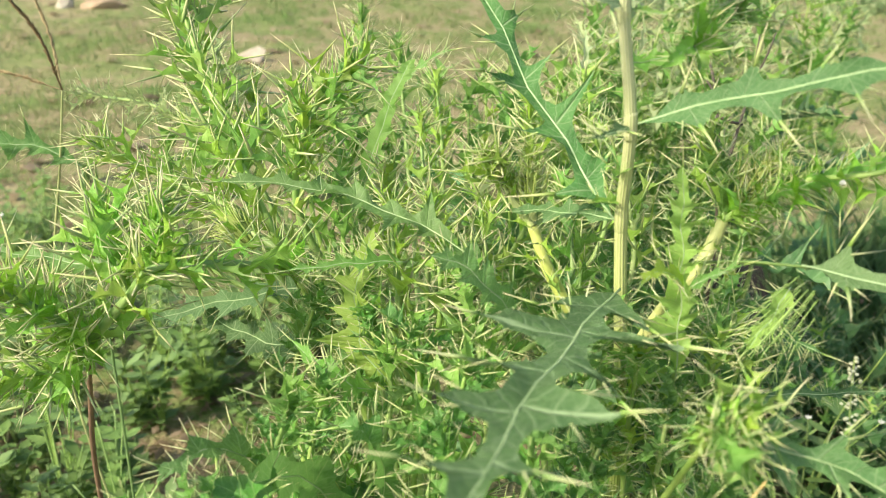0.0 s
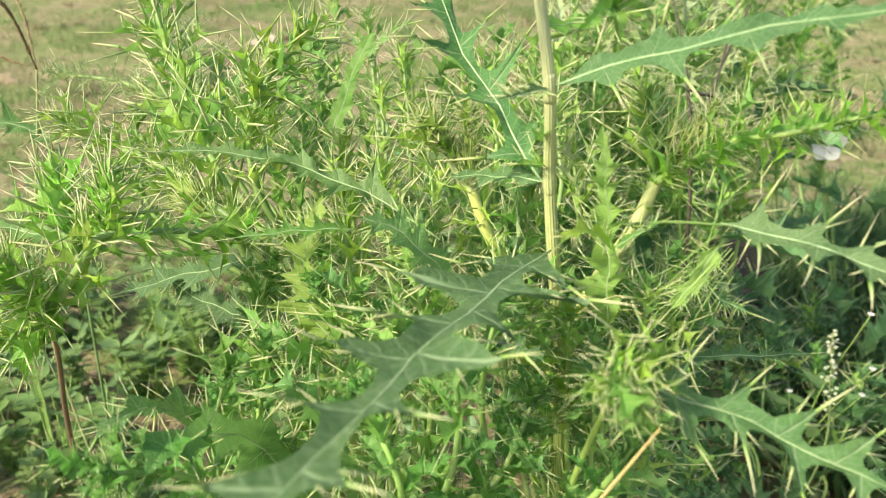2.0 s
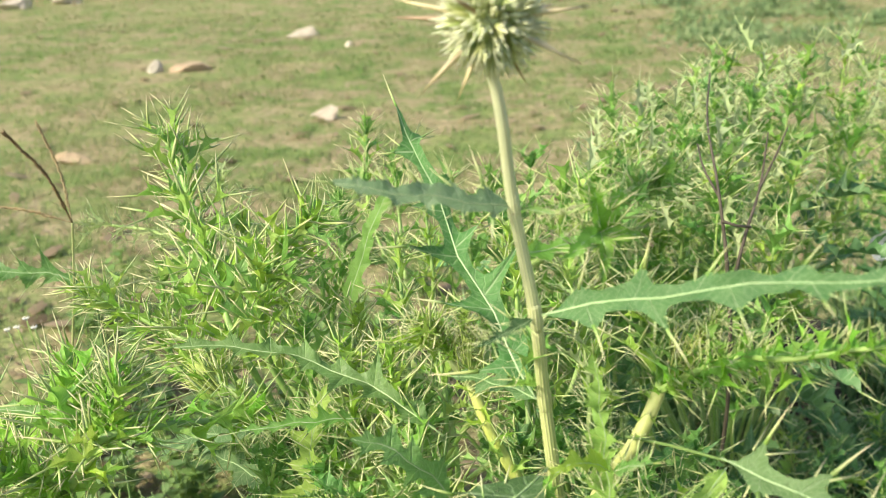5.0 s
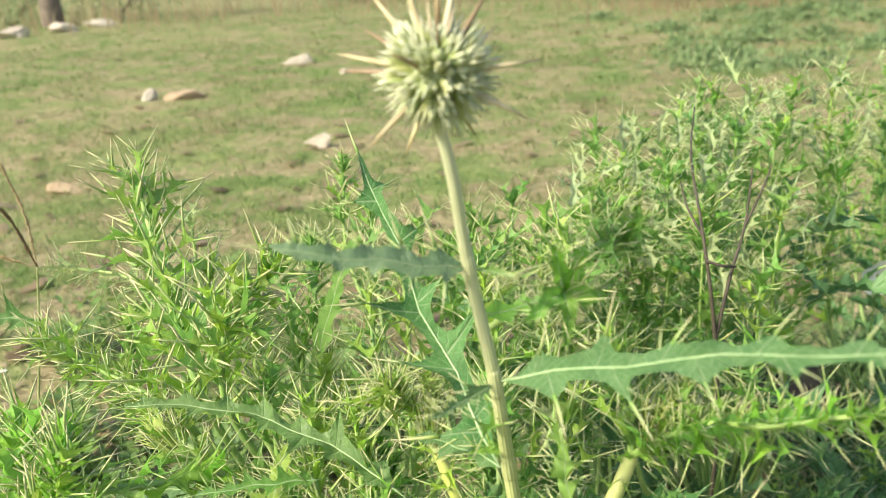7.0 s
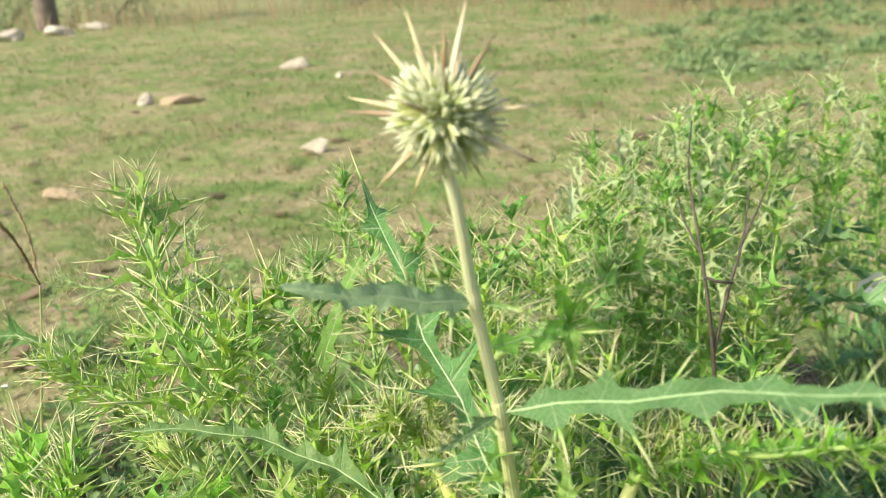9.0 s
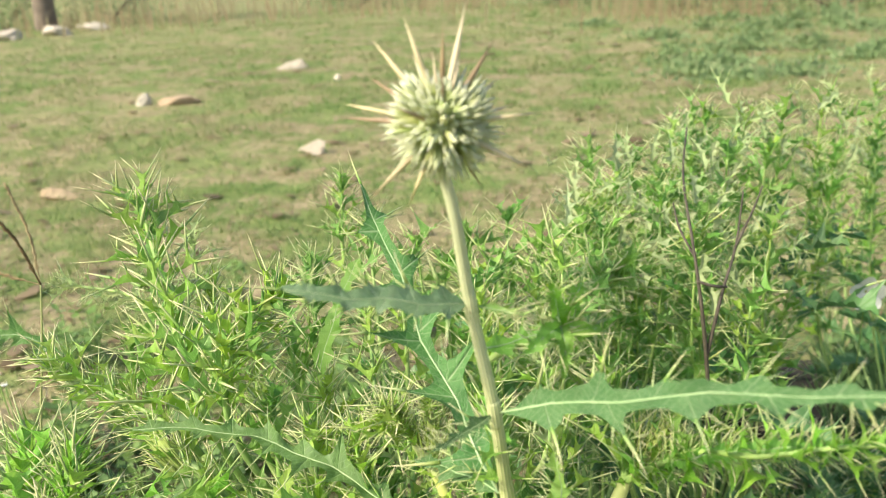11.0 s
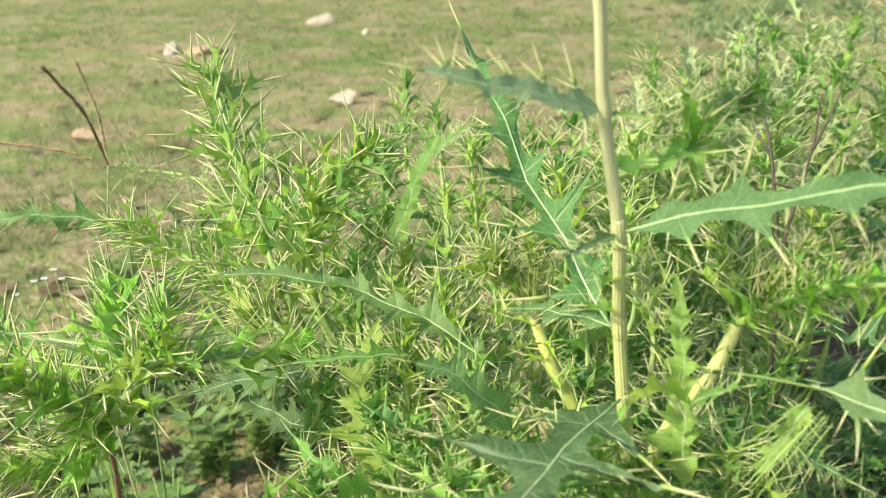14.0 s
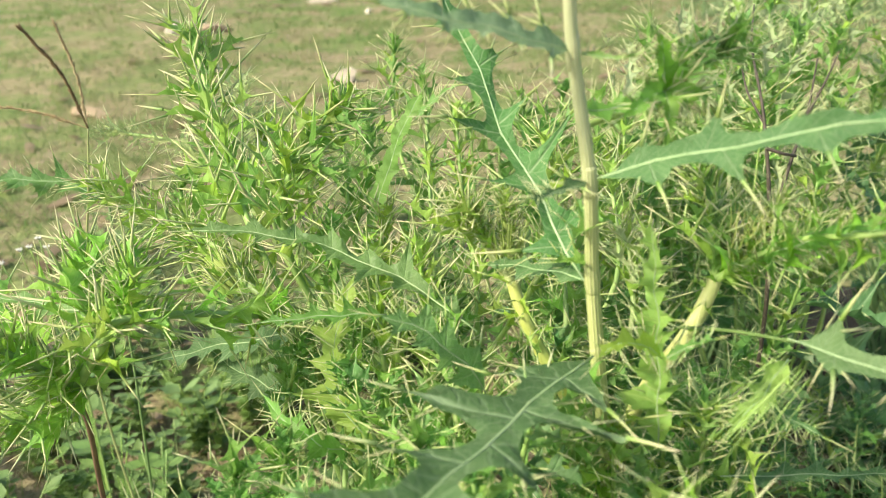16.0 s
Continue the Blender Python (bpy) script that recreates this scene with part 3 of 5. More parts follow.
def stone(at, size, material, seed, label, name="stone", category="stone", turn=0.0, wedge=0.0):
    """A broken field stone with faceted, worn faces, sunk a little into the turf."""
    rng = random.Random(seed)
    bm = bmesh.new()
    bmesh.ops.create_icosphere(bm, subdivisions=3, radius=1.0)
    cuts = [(Vector((rng.gauss(0, 1), rng.gauss(0, 1), rng.gauss(0, 0.8))).normalized(), rng.uniform(0.45, 0.75)) for _ in range(11)]
    for v in bm.verts:
        for nrm, d in cuts:
            k = v.co.dot(nrm) - d
            if k > 0:
                v.co -= nrm * k * 0.9
        v.co *= 1 + 0.16 * noise.noise(v.co * 2.2 + Vector((seed, 0, 0))) + 0.05 * noise.noise(v.co * 7)
        v.co.z *= 1 - wedge * (0.5 - 0.5 * v.co.x)
        v.co = Vector((v.co.x * size[0], v.co.y * size[1], v.co.z * size[2]))
    me = bpy.data.meshes.new(name)
    bm.to_mesh(me)
    bm.free()
    me.polygons.foreach_set("use_smooth", [False] * len(me.polygons))
    me.materials.append(material)
    ob = new(name, me)
    ob.location = (at[0], at[1], swell(at[0], at[1]) + size[2] * 0.35)
    ob.rotation_euler = (rng.uniform(-0.1, 0.1), rng.uniform(-0.1, 0.1), turn)
    return tagged(ob, label, category)


stone((-0.79, 3.76), (0.075, 0.04, 0.066), STONE, 3, "small pale wedge-shaped stone standing in the turf", wedge=0.85)
stone((-2.00, 5.22), (0.19, 0.09, 0.05), STONE_TAN, 5, "flat tan stone lying in the turf")
stone((-2.22, 5.20), (0.07, 0.06, 0.06), STONE, 7, "small whitish stone beside a flat tan stone")
stone((-1.73, 6.86), (0.16, 0.10, 0.06), STONE, 9, "pale grey stone lying in the turf")
stone((-1.23, 6.16), (0.035, 0.03, 0.03), STONE, 11, "small white pebble in the turf")
stone((-1.62, 3.12), (0.11, 0.05, 0.03), STONE_TAN, 12, "low sandy stone half sunk in the turf", turn=0.2)
# two flat dark lumps added in place of a shadowed hollow
stone((0.61, 1.56), (0.20, 0.24, 0.035), SHADE_DARK, 15, "low dark mound standing in for shaded ground among the thistles", name="earth_mound", category="soil")
stone((0.52, 1.42), (0.10, 0.10, 0.022), SHADE_DARK, 16, "small dark clod standing in for shaded ground", name="earth_clod", category="soil")
stone((0.80, 1.52), (0.055, 0.045, 0.04), STONE_TAN, 14, "tan grey stone in the shade beside the thistles")
for k, (x, y, sx, sz) in enumerate(((-6.35, 11.6, 0.26, 0.13), (-6.75, 11.0, 0.24, 0.14), (-6.2, 12.3, 0.24, 0.11))):
    stone((x, y), (sx, 0.2, sz), STONE, 20 + k, "large whitish boulder at the field's far edge", name="boulder", category="boulder")


# ---------------------------------------------------------------- the tall thistle
main = thing("thistle_plant", (0.19, 0.535, 0.0), "tall thistle with one round spiny flower head on cream stem", "thistle")
JOINT, NODE2, NODE1, HEAD0 = (0.163, 0.505, 0.565), (0.163, 0.491, 0.613), (0.155, 0.488, 0.662), (0.149, 0.474, 0.716)
plain_stem(main, [(0.19, 0.535, -0.02), (0.184, 0.528, 0.3), (0.176, 0.516, 0.48), (0.1705, 0.510, 0.525), (0.1664, 0.506, 0.565), NODE2, NODE1, HEAD0, (0.147, 0.473, 0.724)], 0.0040, 0.0019, STEM, sides=18,
           label="ribbed cream-coloured main stem with green furrows")
for q, r in (((0.1664, 0.506, 0.565), 0.0030), (NODE2, 0.00272), (NODE1, 0.00245)):
    # a gentle swelling round the stem where the leaves leave it
    rise_ = np.linspace(-1, 1, 9)
    ring = vec(*q) + rise_[:, None] * vec(-0.0006, -0.0010, 0.0065)
    v, f, uv = tube(ring - np.asarray(main.location), [r * (0.96 + 0.17 * (1 - a * a)) for a in rise_], 18)
    part_of("node", mesh_of("node", v, f, STEM, uv), main, label="thickened leaf node")


def flower_head(plant, centre, core):
    head = part_of("flower_head", None, plant, Matrix.Translation(Vector(centre) - plant.location), "round pale green flower head bristling with straw spines")
    rng = np.random.default_rng(77)
    bm = bmesh.new()
    bmesh.ops.create_icosphere(bm, subdivisions=3, radius=core * 0.66)
    part("core", bm, SHOOT_PALE, head)
    # one floret: a pointed spindle wrapped in three longer bracts
    z0 = vec(0, 0, 0)
    ln = core * 0.62
    rad = [(0.0, 0.0011), (0.35, 0.0021), (0.7, 0.0015), (1.0, 0.0003)]
    v, f, uv = tube(np.array([(0, 0, a * ln) for a, _ in rad]), [r for _, r in rad], 6)
    uv = [(0.0, 0.15 + 0.5 * u[1] / ln) for u in uv]
    for k in range(3):
        w = k * 2.094
        cone(v, f, vec(0.0012 * math.cos(w), 0.0012 * math.sin(w), ln * 0.35), (0.22 * math.cos(w), 0.22 * math.sin(w), 1), ln * 0.85, 0.0011, 4, along=uv)
    floret = mesh_of("floret", v, f, FLORET, uv)
    sv, sf, su = [], [], []
    cone(sv, sf, z0, (0, 0, 1), 1.0, 0.05, 6, along=su)
    spine = mesh_of("long_spine", sv, sf, HEAD_SPINE)
    brown = mesh_of("long_spine", sv, sf, HEAD_BROWN)
    count = 135
    for i in range(count):
        c = 1 - 2 * (i + 0.5) / count
        w = 2.39996 * i
        r = math.sqrt(1 - c * c)
        way = unit(vec(r * math.cos(w), r * math.sin(w), c) + rng.normal(0, 0.13, 3))
        m = Vector(way).to_track_quat("Z", "Y").to_matrix().to_4x4()
        part_of("floret", floret, head, Matrix.Translation(Vector(way) * core * 0.45) @ m @ Matrix.Diagonal((1, 1, rng.uniform(0.7, 1.3), 1)))
    # long spines: way across the view, length, brown or straw
    for x, z, y, ln, dark in ((-0.28, 0.95, -0.1, 2.35, 0), (0.22, 0.97, 0.1, 2.5, 0), (0.02, 1.0, 0.25, 2.1, 1), (-0.62, 0.78, 0.1, 2.25, 0), (0.55, 0.83, 0.2, 2.1, 1),
                              (-0.05, 0.8, -0.2, 1.6, 0), (-0.97, 0.26, -0.1, 2.1, 0), (-0.99, 0.03, 0.35, 2.5, 1), (-0.8, 0.45, 0.4, 2.1, 1), (0.99, 0.12, -0.1, 2.15, 0),
                              (0.88, -0.42, -0.2, 2.2, 0), (-0.72, -0.68, -0.1, 2.3, 0), (-0.42, -0.9, -0.1, 1.95, 0), (0.42, -0.85, 0.3, 1.75, 1), (0.3, 0.9, -0.3, 1.5, 0),
                              (-0.4, 0.9, 0.3, 1.6, 0), (-0.35, 0.35, -0.9, 2.0, 1), (0.1, 0.75, -0.6, 1.5, 1), (0.7, 0.5, 0.5, 1.7, 0), (0.9, 0.15, 0.5, 1.7, 0), (-0.6, -0.1, 0.8, 1.8, 0),
                              (0.1, 0.2, 1.0, 1.9, 0), (0.4, -0.4, 0.85, 1.8, 0), (0.15, 0.85, 0.5, 1.8, 1), (0.95, -0.2, 0.15, 1.5, 0)):
        way = unit((x, y, z))
        m = Vector(way).to_track_quat("Z", "Y").to_matrix().to_4x4()
        s_ = ln * core - core * 0.4
        part_of("long_spine", brown if dark else spine, head, Matrix.Translation(Vector(way) * core * 0.4) @ m @ Matrix.Diagonal((s_ * 1.05, s_ * 1.05, s_, 1)), "brown withered long spine" if dark else "straw-coloured long spine")
    return head


flower_head(main, (0.149, 0.474, 0.735), 0.0166)

UPV = (0, -0.5, 0.85)
# leaf rising behind the joint
key_leaf(main, JOINT, (0.126, 0.559, 0.614), (0.086, 0.622, 0.678), (0.35, -0.85, 0.40), 0.032, 5, 0.80, 0.021, LEAF_DEEP, 1, "upright dark green leaf with a white midrib", wide=0.6, twist=1.0, fold=0.15, shape="lobed", cols=5)
# long leaf reaching out to the side from the middle node
key_leaf(main, NODE2, (0.224, 0.455, 0.641), (0.300, 0.418, 0.662), (0.1, -0.70, 0.70), 0.018, 5, 0.62, 0.018, LEAF_DEEP, 2, "long outstretched blue-green leaf with a white midrib", twist=0.7, taper=0.75, wide=0.9, fold=0.12, petiole=0.08, shape="lobed", cols=5)
# narrow leaf from the top node towards the camera
key_leaf(main, NODE1, (0.126, 0.464, 0.674), (0.092, 0.450, 0.684), (0.0, -0.72, 0.69), 0.0145, 5, 0.55, 0.016, LEAF_SHEEN, 3, "narrow drooping green leaf, coloured pale for its sheen, with a long spiny tip", shape="lobed", wide=0.8, twist=0.4)
key_leaf(main, NODE1, (0.171, 0.485, 0.660), (0.175, 0.470, 0.665), (0.1, -0.5, 0.85), 0.004, 3, 0.6, 0.012, LEAF_MID, 33)
# dark leaf behind the top node
STAR = (0.190, 0.508, 0.644)
key_leaf(main, (0.157, 0.495, 0.640), (0.174, 0.510, 0.637), STAR, (-0.1, -0.8, 0.6), 0.010, 3, 0.70, 0.012, LEAF_GLOSS, 4, "glossy deep green star-lobed leaf", twist=0.6)
for k, (tip, w) in enumerate((((0.185, 0.500, 0.667), 0.009), ((0.199, 0.515, 0.662), 0.009), ((0.208, 0.512, 0.640), 0.010), ((0.191, 0.498, 0.624), 0.009), ((0.174, 0.498, 0.636), 0.009))):
    mid_ = (np.array(STAR) + np.array(tip)) / 2 + (0.001, -0.003, 0.002)
    key_leaf(main, STAR, mid_, tip, (0.15, -0.9, 0.3), w, 2, 0.45, 0.015, LEAF_GLOSS, 70 + k, twist=0.8, petiole=0.0, taper=0.9, fold=0.3)
# a small shoot of upright spiny leaves behind it
plain_stem(main, [(0.160, 0.500, 0.632), (0.190, 0.530, 0.636), (0.207, 0.543, 0.644), (0.219, 0.547, 0.655)], 0.0014, 0.0009, SHOOT, name="branch")
rg = np.random.default_rng(15)
for k in range(15):
    a = rg.uniform(0.3, 1.0)
    q = np.array((0.190, 0.530, 0.636)) * (1 - a) + np.array((0.220, 0.548, 0.656)) * a
    hang_leaf(main, "mid", q, rg.normal(0, 0.5, 3) + (0.2, -0.3, 0.6), (0, -0.8, 0.4), rg.uniform(0.014, 0.024), rg)
# low leaves at the joints
key_leaf(main, JOINT, (0.142, 0.530, 0.559), (0.118, 0.550, 0.551), (0, -0.6, 0.8), 0.012, 4, 0.6, 0.010, LEAF_DEEP, 5)
key_leaf(main, NODE2, (0.151, 0.470, 0.615), (0.141, 0.455, 0.617), (0, -0.6, 0.8), 0.006, 3, 0.7, 0.012, LEAF_DEEP, 6)
# broad leaf stretching towards the camera
key_leaf(main, (0.168, 0.500, 0.532), (0.121, 0.392, 0.547), (0.076, 0.262, 0.560), (-0.1, -0.25, 0.95), 0.050, 6, 0.80, 0.022, LEAF_DEEP, 7,
         "broad blue-green lobed leaf with white veins", twist=0.6, fold=0.08, wide=0.85, kink=0.03, cols=6, shape="lobed")
# horizontal leaf to the side
key_leaf(main, (0.113, 0.550, 0.515), (0.040, 0.570, 0.547), (-0.035, 0.560, 0.560), (0, -0.45, 0.9), 0.018, 7, 0.66, 0.014, LEAF_GREEN, 8, "arched grey-green leaf with a pale midrib", shape="lobed", twist=1.2, wide=0.8)
key_leaf(main, (0.121, 0.510, 0.505), (0.103, 0.500, 0.535), (0.078, 0.490, 0.552), (0.3, -0.7, 0.6), 0.020, 4, 0.7, 0.014, LEAF_GREEN, 9, "green drooping leaf with spiny lobes")

# side branch with a bud
plain_stem(main, [(0.186, 0.550, 0.33), (0.169, 0.548, 0.461), (0.153, 0.538, 0.497), (0.137, 0.545, 0.525), (0.130, 0.550, 0.543)], 0.0037, 0.0030, YSTEM, name="branch", label="yellow-green side branch")
plain_stem(main, [(0.130, 0.550, 0.543), (0.120, 0.555, 0.555), (0.114, 0.560, 0.565)], 0.0028, 0.0018, YSTEM, name="branch")
plain_stem(main, [(0.132, 0.550, 0.540), (0.135, 0.560, 0.551), (0.136, 0.570, 0.562)], 0.0022, 0.0018, SHOOT, name="branch")
shoot(main, [(0.121, 0.556, 0.556), (0.115, 0.553, 0.568), (0.108, 0.550, 0.578)], 0.0018, 0.0010, 26, (0.017, 0.013), "young", 21, 0.0, 48, stem=YSTEM, tuft=6)
brush_bud(main, (0.128, 0.552, 0.553), (0.127, 0.556, 0.588), 26, 0.30, 0.00055, 2, heart=0.5, label="upright sheaf of pale bristly bracts")
shoot(main, [(0.130, 0.551, 0.546), (0.128, 0.553, 0.562), (0.127, 0.555, 0.578)], 0.0022, 0.0012, 30, (0.018, 0.015), "young", 22, 0.0, 30, stem=YSTEM, tuft=6)
rg = np.random.default_rng(5)
for k in range(7):
    hang_leaf(main, "young", np.array((0.112, 0.552, 0.570)) + rg.normal(0, 0.004, 3), rg.normal(0, 0.5, 3) + (-0.8, -0.2, 0.5), (0, -0.6, 0.6), rg.uniform(0.016, 0.026), rg)
for k in range(7):
    a = k / 6
    b = np.array((0.153, 0.530, 0.497)) * (1 - a) + np.array((0.130, 0.550, 0.543)) * a
    hang_leaf(main, "young", b, rg.normal(0, 0.5, 3) + ((1 if k % 2 else -1), 0.1, 0.3), (0, -0.6, 0.6), rg.uniform(0.011, 0.017), rg)
for k in range(16):
    z = rg.uniform(0.40, 0.60)
    hang_leaf(main, "mid", (0.165 + rg.normal(0, 0.002), 0.506, z), rg.normal(0, 0.8, 3) + (0, -0.2, 0.2), (0, -0.6, 0.6), rg.uniform(0.014, 0.024), rg)

# the forked side branch
plain_stem(main, [(0.186, 0.550, 0.33), (0.190, 0.548, 0.470), (0.200, 0.533, 0.508), (0.209, 0.522, 0.532), (0.217, 0.526, 0.549), (0.220, 0.528, 0.557)], 0.0041, 0.0032, YSTEM, name="branch", label="yellow-green forked branch")
brush_bud(main, (0.228, 0.529, 0.566), (0.243, 0.528, 0.600), 34, 0.45, 0.00045, 3, heart=0.4, label="pale green bud of bristly bracts")
shoot(main, [(0.224, 0.529, 0.562), (0.233, 0.529, 0.577), (0.241, 0.528, 0.590)], 0.0020, 0.0010, 30, (0.018, 0.014), "young", 23, 0.0, 34, stem=YSTEM, second="mid", tuft=6)
shoot(main, [(0.220, 0.528, 0.557), (0.233, 0.520, 0.571), (0.246, 0.513, 0.582), (0.269, 0.494, 0.593), (0.295, 0.485, 0.603), (0.317, 0.480, 0.608)], 0.0019, 0.0008, 58, (0.021, 0.018), "spur", 31, 0.0, 72, second="star", stem=SHOOT)
shoot(main, [(0.220, 0.529, 0.556), (0.220, 0.533, 0.570), (0.218, 0.540, 0.583), (0.214, 0.545, 0.595)], 0.0022, 0.0007, 18, (0.028, 0.022), "mid", 32, 0.0, 50, second="young")
shoot(main, [(0.210, 0.522, 0.534), (0.214, 0.525, 0.544), (0.220, 0.527, 0.557)], 0.003, 0.002, 6, (0.014, 0.014), "young", 34, 0.0, 80, tuft=0, stem=YSTEM)
key_leaf(main, (0.228, 0.525, 0.565), (0.258, 0.504, 0.588), (0.303, 0.485, 0.604), (0.0, -0.8, 0.55), 0.0075, 12, 0.55, 0.011, LEAF_MID, 35, "spiny-winged bright green side branch", taper=0.3, twist=0.8, wide=1.0)
# ruffled upright leaf
key_leaf(main, (0.197, 0.490, 0.491), (0.193, 0.492, 0.547), (0.187, 0.490, 0.597), (-0.5, -0.85, 0.1), 0.017, 8, 0.60, 0.012, LEAF_YOUNG, 10, "upright bright green ruffled leaf", twist=1.5, wide=1.0)
key_leaf(main, (0.195, 0.490, 0.538), (0.181, 0.475, 0.553), (0.168, 0.460, 0.553), (0, -0.6, 0.8), 0.010, 3, 0.7, 0.012, LEAF_YOUNG, 11)
key_leaf(main, (0.196, 0.490, 0.538), (0.204, 0.475, 0.552), (0.210, 0.460, 0.564), (0, -0.6, 0.8), 0.010, 3, 0.7, 0.012, LEAF_MID, 12)
# long leaf to the side, lower down
plain_stem(main, [(0.204, 0.515, 0.540), (0.222, 0.490, 0.552), (0.240, 0.470, 0.559)], 0.0008, 0.0006, WEED, name="stalk")
key_leaf(main, (0.238, 0.472, 0.559), (0.278, 0.426, 0.563), (0.332, 0.375, 0.556), (0.0, -0.55, 0.83), 0.016, 5, 0.70, 0.024, LEAF_DEEP, 13, "long green leaf with star-shaped lobes", taper=0.25, twist=0.9, wide=0.9, shape="lobed", cols=5)
key_leaf(main, (0.190, 0.400, 0.525), (0.235, 0.393, 0.511), (0.279, 0.360, 0.506), (0.0, -0.5, 0.85), 0.024, 4, 0.76, 0.020, LEAF_DEEP, 14, "green star-lobed leaf low on the plant", taper=0.4, twist=1.0, wide=0.75, shape="lobed")
key_leaf(main, (0.226, 0.500, 0.475), (0.275, 0.521, 0.464), (0.314, 0.530, 0.461), (0.0, -0.5, 0.85), 0.010, 5, 0.75, 0.010, LEAF_DEEP, 15)
brush_bud(main, (0.243, 0.472, 0.548), (0.200, 0.443, 0.512), 16, 0.14, 0.0003, 4, heart=0.05, material=SHOOT, label="pale sheaf of narrow bracts")
key_leaf(main, (0.247, 0.500, 0.535), (0.234, 0.485, 0.525), (0.222, 0.475, 0.515), (-0.3, -0.8, 0.4), 0.012, 4, 0.6, 0.012, LEAF_YOUNG, 17, twist=0.7)
key_leaf(main, (0.236, 0.495, 0.521), (0.249, 0.490, 0.513), (0.260, 0.480, 0.511), (0, -0.5, 0.8), 0.008, 3, 0.7, 0.014, LEAF_DEEP, 16)
for k in range(34):
    a = 2.4 * k
    hang_leaf(main, "young" if k % 3 == 0 else "mid", np.array((0.187, 0.392, 0.532)) + rg.normal(0, 0.006, 3), (math.cos(a), -0.4 + rg.normal(0, 0.3), math.sin(a) * 0.8), (0.1, -0.9, 0.3), rg.uniform(0.012, 0.021), rg)
plain_stem(main, [(0.172, 0.51, 0.30), (0.18, 0.44, 0.45), (0.187, 0.396, 0.53)], 0.0018, 0.0012, SHOOT, name="branch")


# ---------------------------------------------------------------- the bush beside it
bush = thing("thistle_plant", (0.06, 0.70, 0.0), "bushy spiny thistle of many yellow-green shoots", "thistle")
B0 = (0.06, 0.70, -0.01)
shoot(bush, [B0, (0.02, 0.67, 0.36), (-0.047, 0.670, 0.521), (-0.068, 0.700, 0.546), (-0.093, 0.740, 0.582), (-0.114, 0.770, 0.623)], 0.003, 0.0016, 32, (0.060, 0.046), "young", 1, 0.35, 74, second="mid")
shoot(bush, [B0, (0.0, 0.76, 0.4), (-0.100, 0.820, 0.513), (-0.109, 0.840, 0.569)], 0.003, 0.001, 19, (0.042, 0.03), "pale", 2, 0.5, 62)
shoot(bush, [B0, (0.05, 0.64, 0.40), (-0.008, 0.625, 0.540), (-0.001, 0.620, 0.569), (0.008, 0.625, 0.587), (0.027, 0.630, 0.604)], 0.003, 0.0012, 34, (0.042, 0.030), "young", 3, 0.35, 70, second="mid")
shoot(bush, [B0, (0.06, 0.72, 0.40), (0.007, 0.730, 0.492), (0.013, 0.760, 0.533), (0.007, 0.785, 0.563)], 0.003, 0.0012, 20, (0.045, 0.03), "mid", 4, 0.5, 55)
shoot(bush, [B0, (0.08, 0.80, 0.40), (-0.003, 0.930, 0.535), (-0.003, 0.950, 0.585)], 0.003, 0.001, 15, (0.04, 0.028), "mid", 5, 0.6, 50, second="young")
shoot(bush, [B0, (-0.01, 0.66, 0.38), (-0.050, 0.640, 0.512), (-0.095, 0.655, 0.528), (-0.138, 0.660, 0.547)], 0.0035, 0.0012, 33, (0.036, 0.026), "young", 6, 0.45, 66)
shoot(bush, [B0, (-0.02, 0.74, 0.40), (-0.107, 0.790, 0.508), (-0.145, 0.800, 0.536), (-0.208, 0.810, 0.545)], 0.003, 0.0012, 25, (0.036, 0.026), "pale", 7, 0.5, 64)
shoot(bush, [B0, (0.03, 0.62, 0.36), (-0.015, 0.600, 0.504), (-0.049, 0.620, 0.515)], 0.004, 0.002, 12, (0.04, 0.025), "young", 8, 0.5, 55)
brush_bud(bush, (-0.033, 0.610, 0.502), (-0.058, 0.620, 0.526), 36, 0.3, 0.0011, 8)
key_leaf(bush, (-0.055, 0.680, 0.525), (-0.089, 0.735, 0.576), (-0.116, 0.772, 0.624), (-0.4, -0.85, 0.3), 0.016, 8, 0.55, 0.018, LEAF_MID, 20, "pale winged top of an upright shoot", taper=0.35, twist=0.9)
key_leaf(bush, (0.017, 0.710, 0.480), (0.036, 0.722, 0.548), (0.056, 0.735, 0.593), (-0.35, -0.9, 0.2), 0.0105, 6, 0.30, 0.012, LEAF_MID, 21, "upright strap-like pale green leaf", twist=0.5, taper=0.25, shape="lobed", fold=0.1)
key_leaf(bush, (0.047, 0.760, 0.569), (0.067, 0.750, 0.589), (0.085, 0.730, 0.601), (0, -0.6, 0.7), 0.008, 4, 0.7, 0.018, LEAF_MID, 22)
shoot(bush, [B0, (0.05, 0.70, 0.36), (-0.008, 0.680, 0.495), (-0.014, 0.700, 0.539)], 0.003, 0.001, 12, (0.048, 0.028), "young", 300, 0.5, 58, second="young")
shoot(bush, [B0, (0.05, 0.72, 0.36), (0.006, 0.720, 0.513), (0.000, 0.740, 0.560)], 0.003, 0.001, 12, (0.048, 0.028), "mid", 301, 0.5, 58, second="mid")
shoot(bush, [B0, (0.07, 0.71, 0.36), (0.068, 0.700, 0.502), (0.063, 0.720, 0.546)], 0.003, 0.001, 12, (0.048, 0.028), "young", 302, 0.5, 58, second="pale")
shoot(bush, [B0, (0.07, 0.75, 0.36), (0.078, 0.780, 0.507), (0.072, 0.800, 0.558)], 0.003, 0.001, 12, (0.048, 0.028), "young", 303, 0.5, 58, second="young")
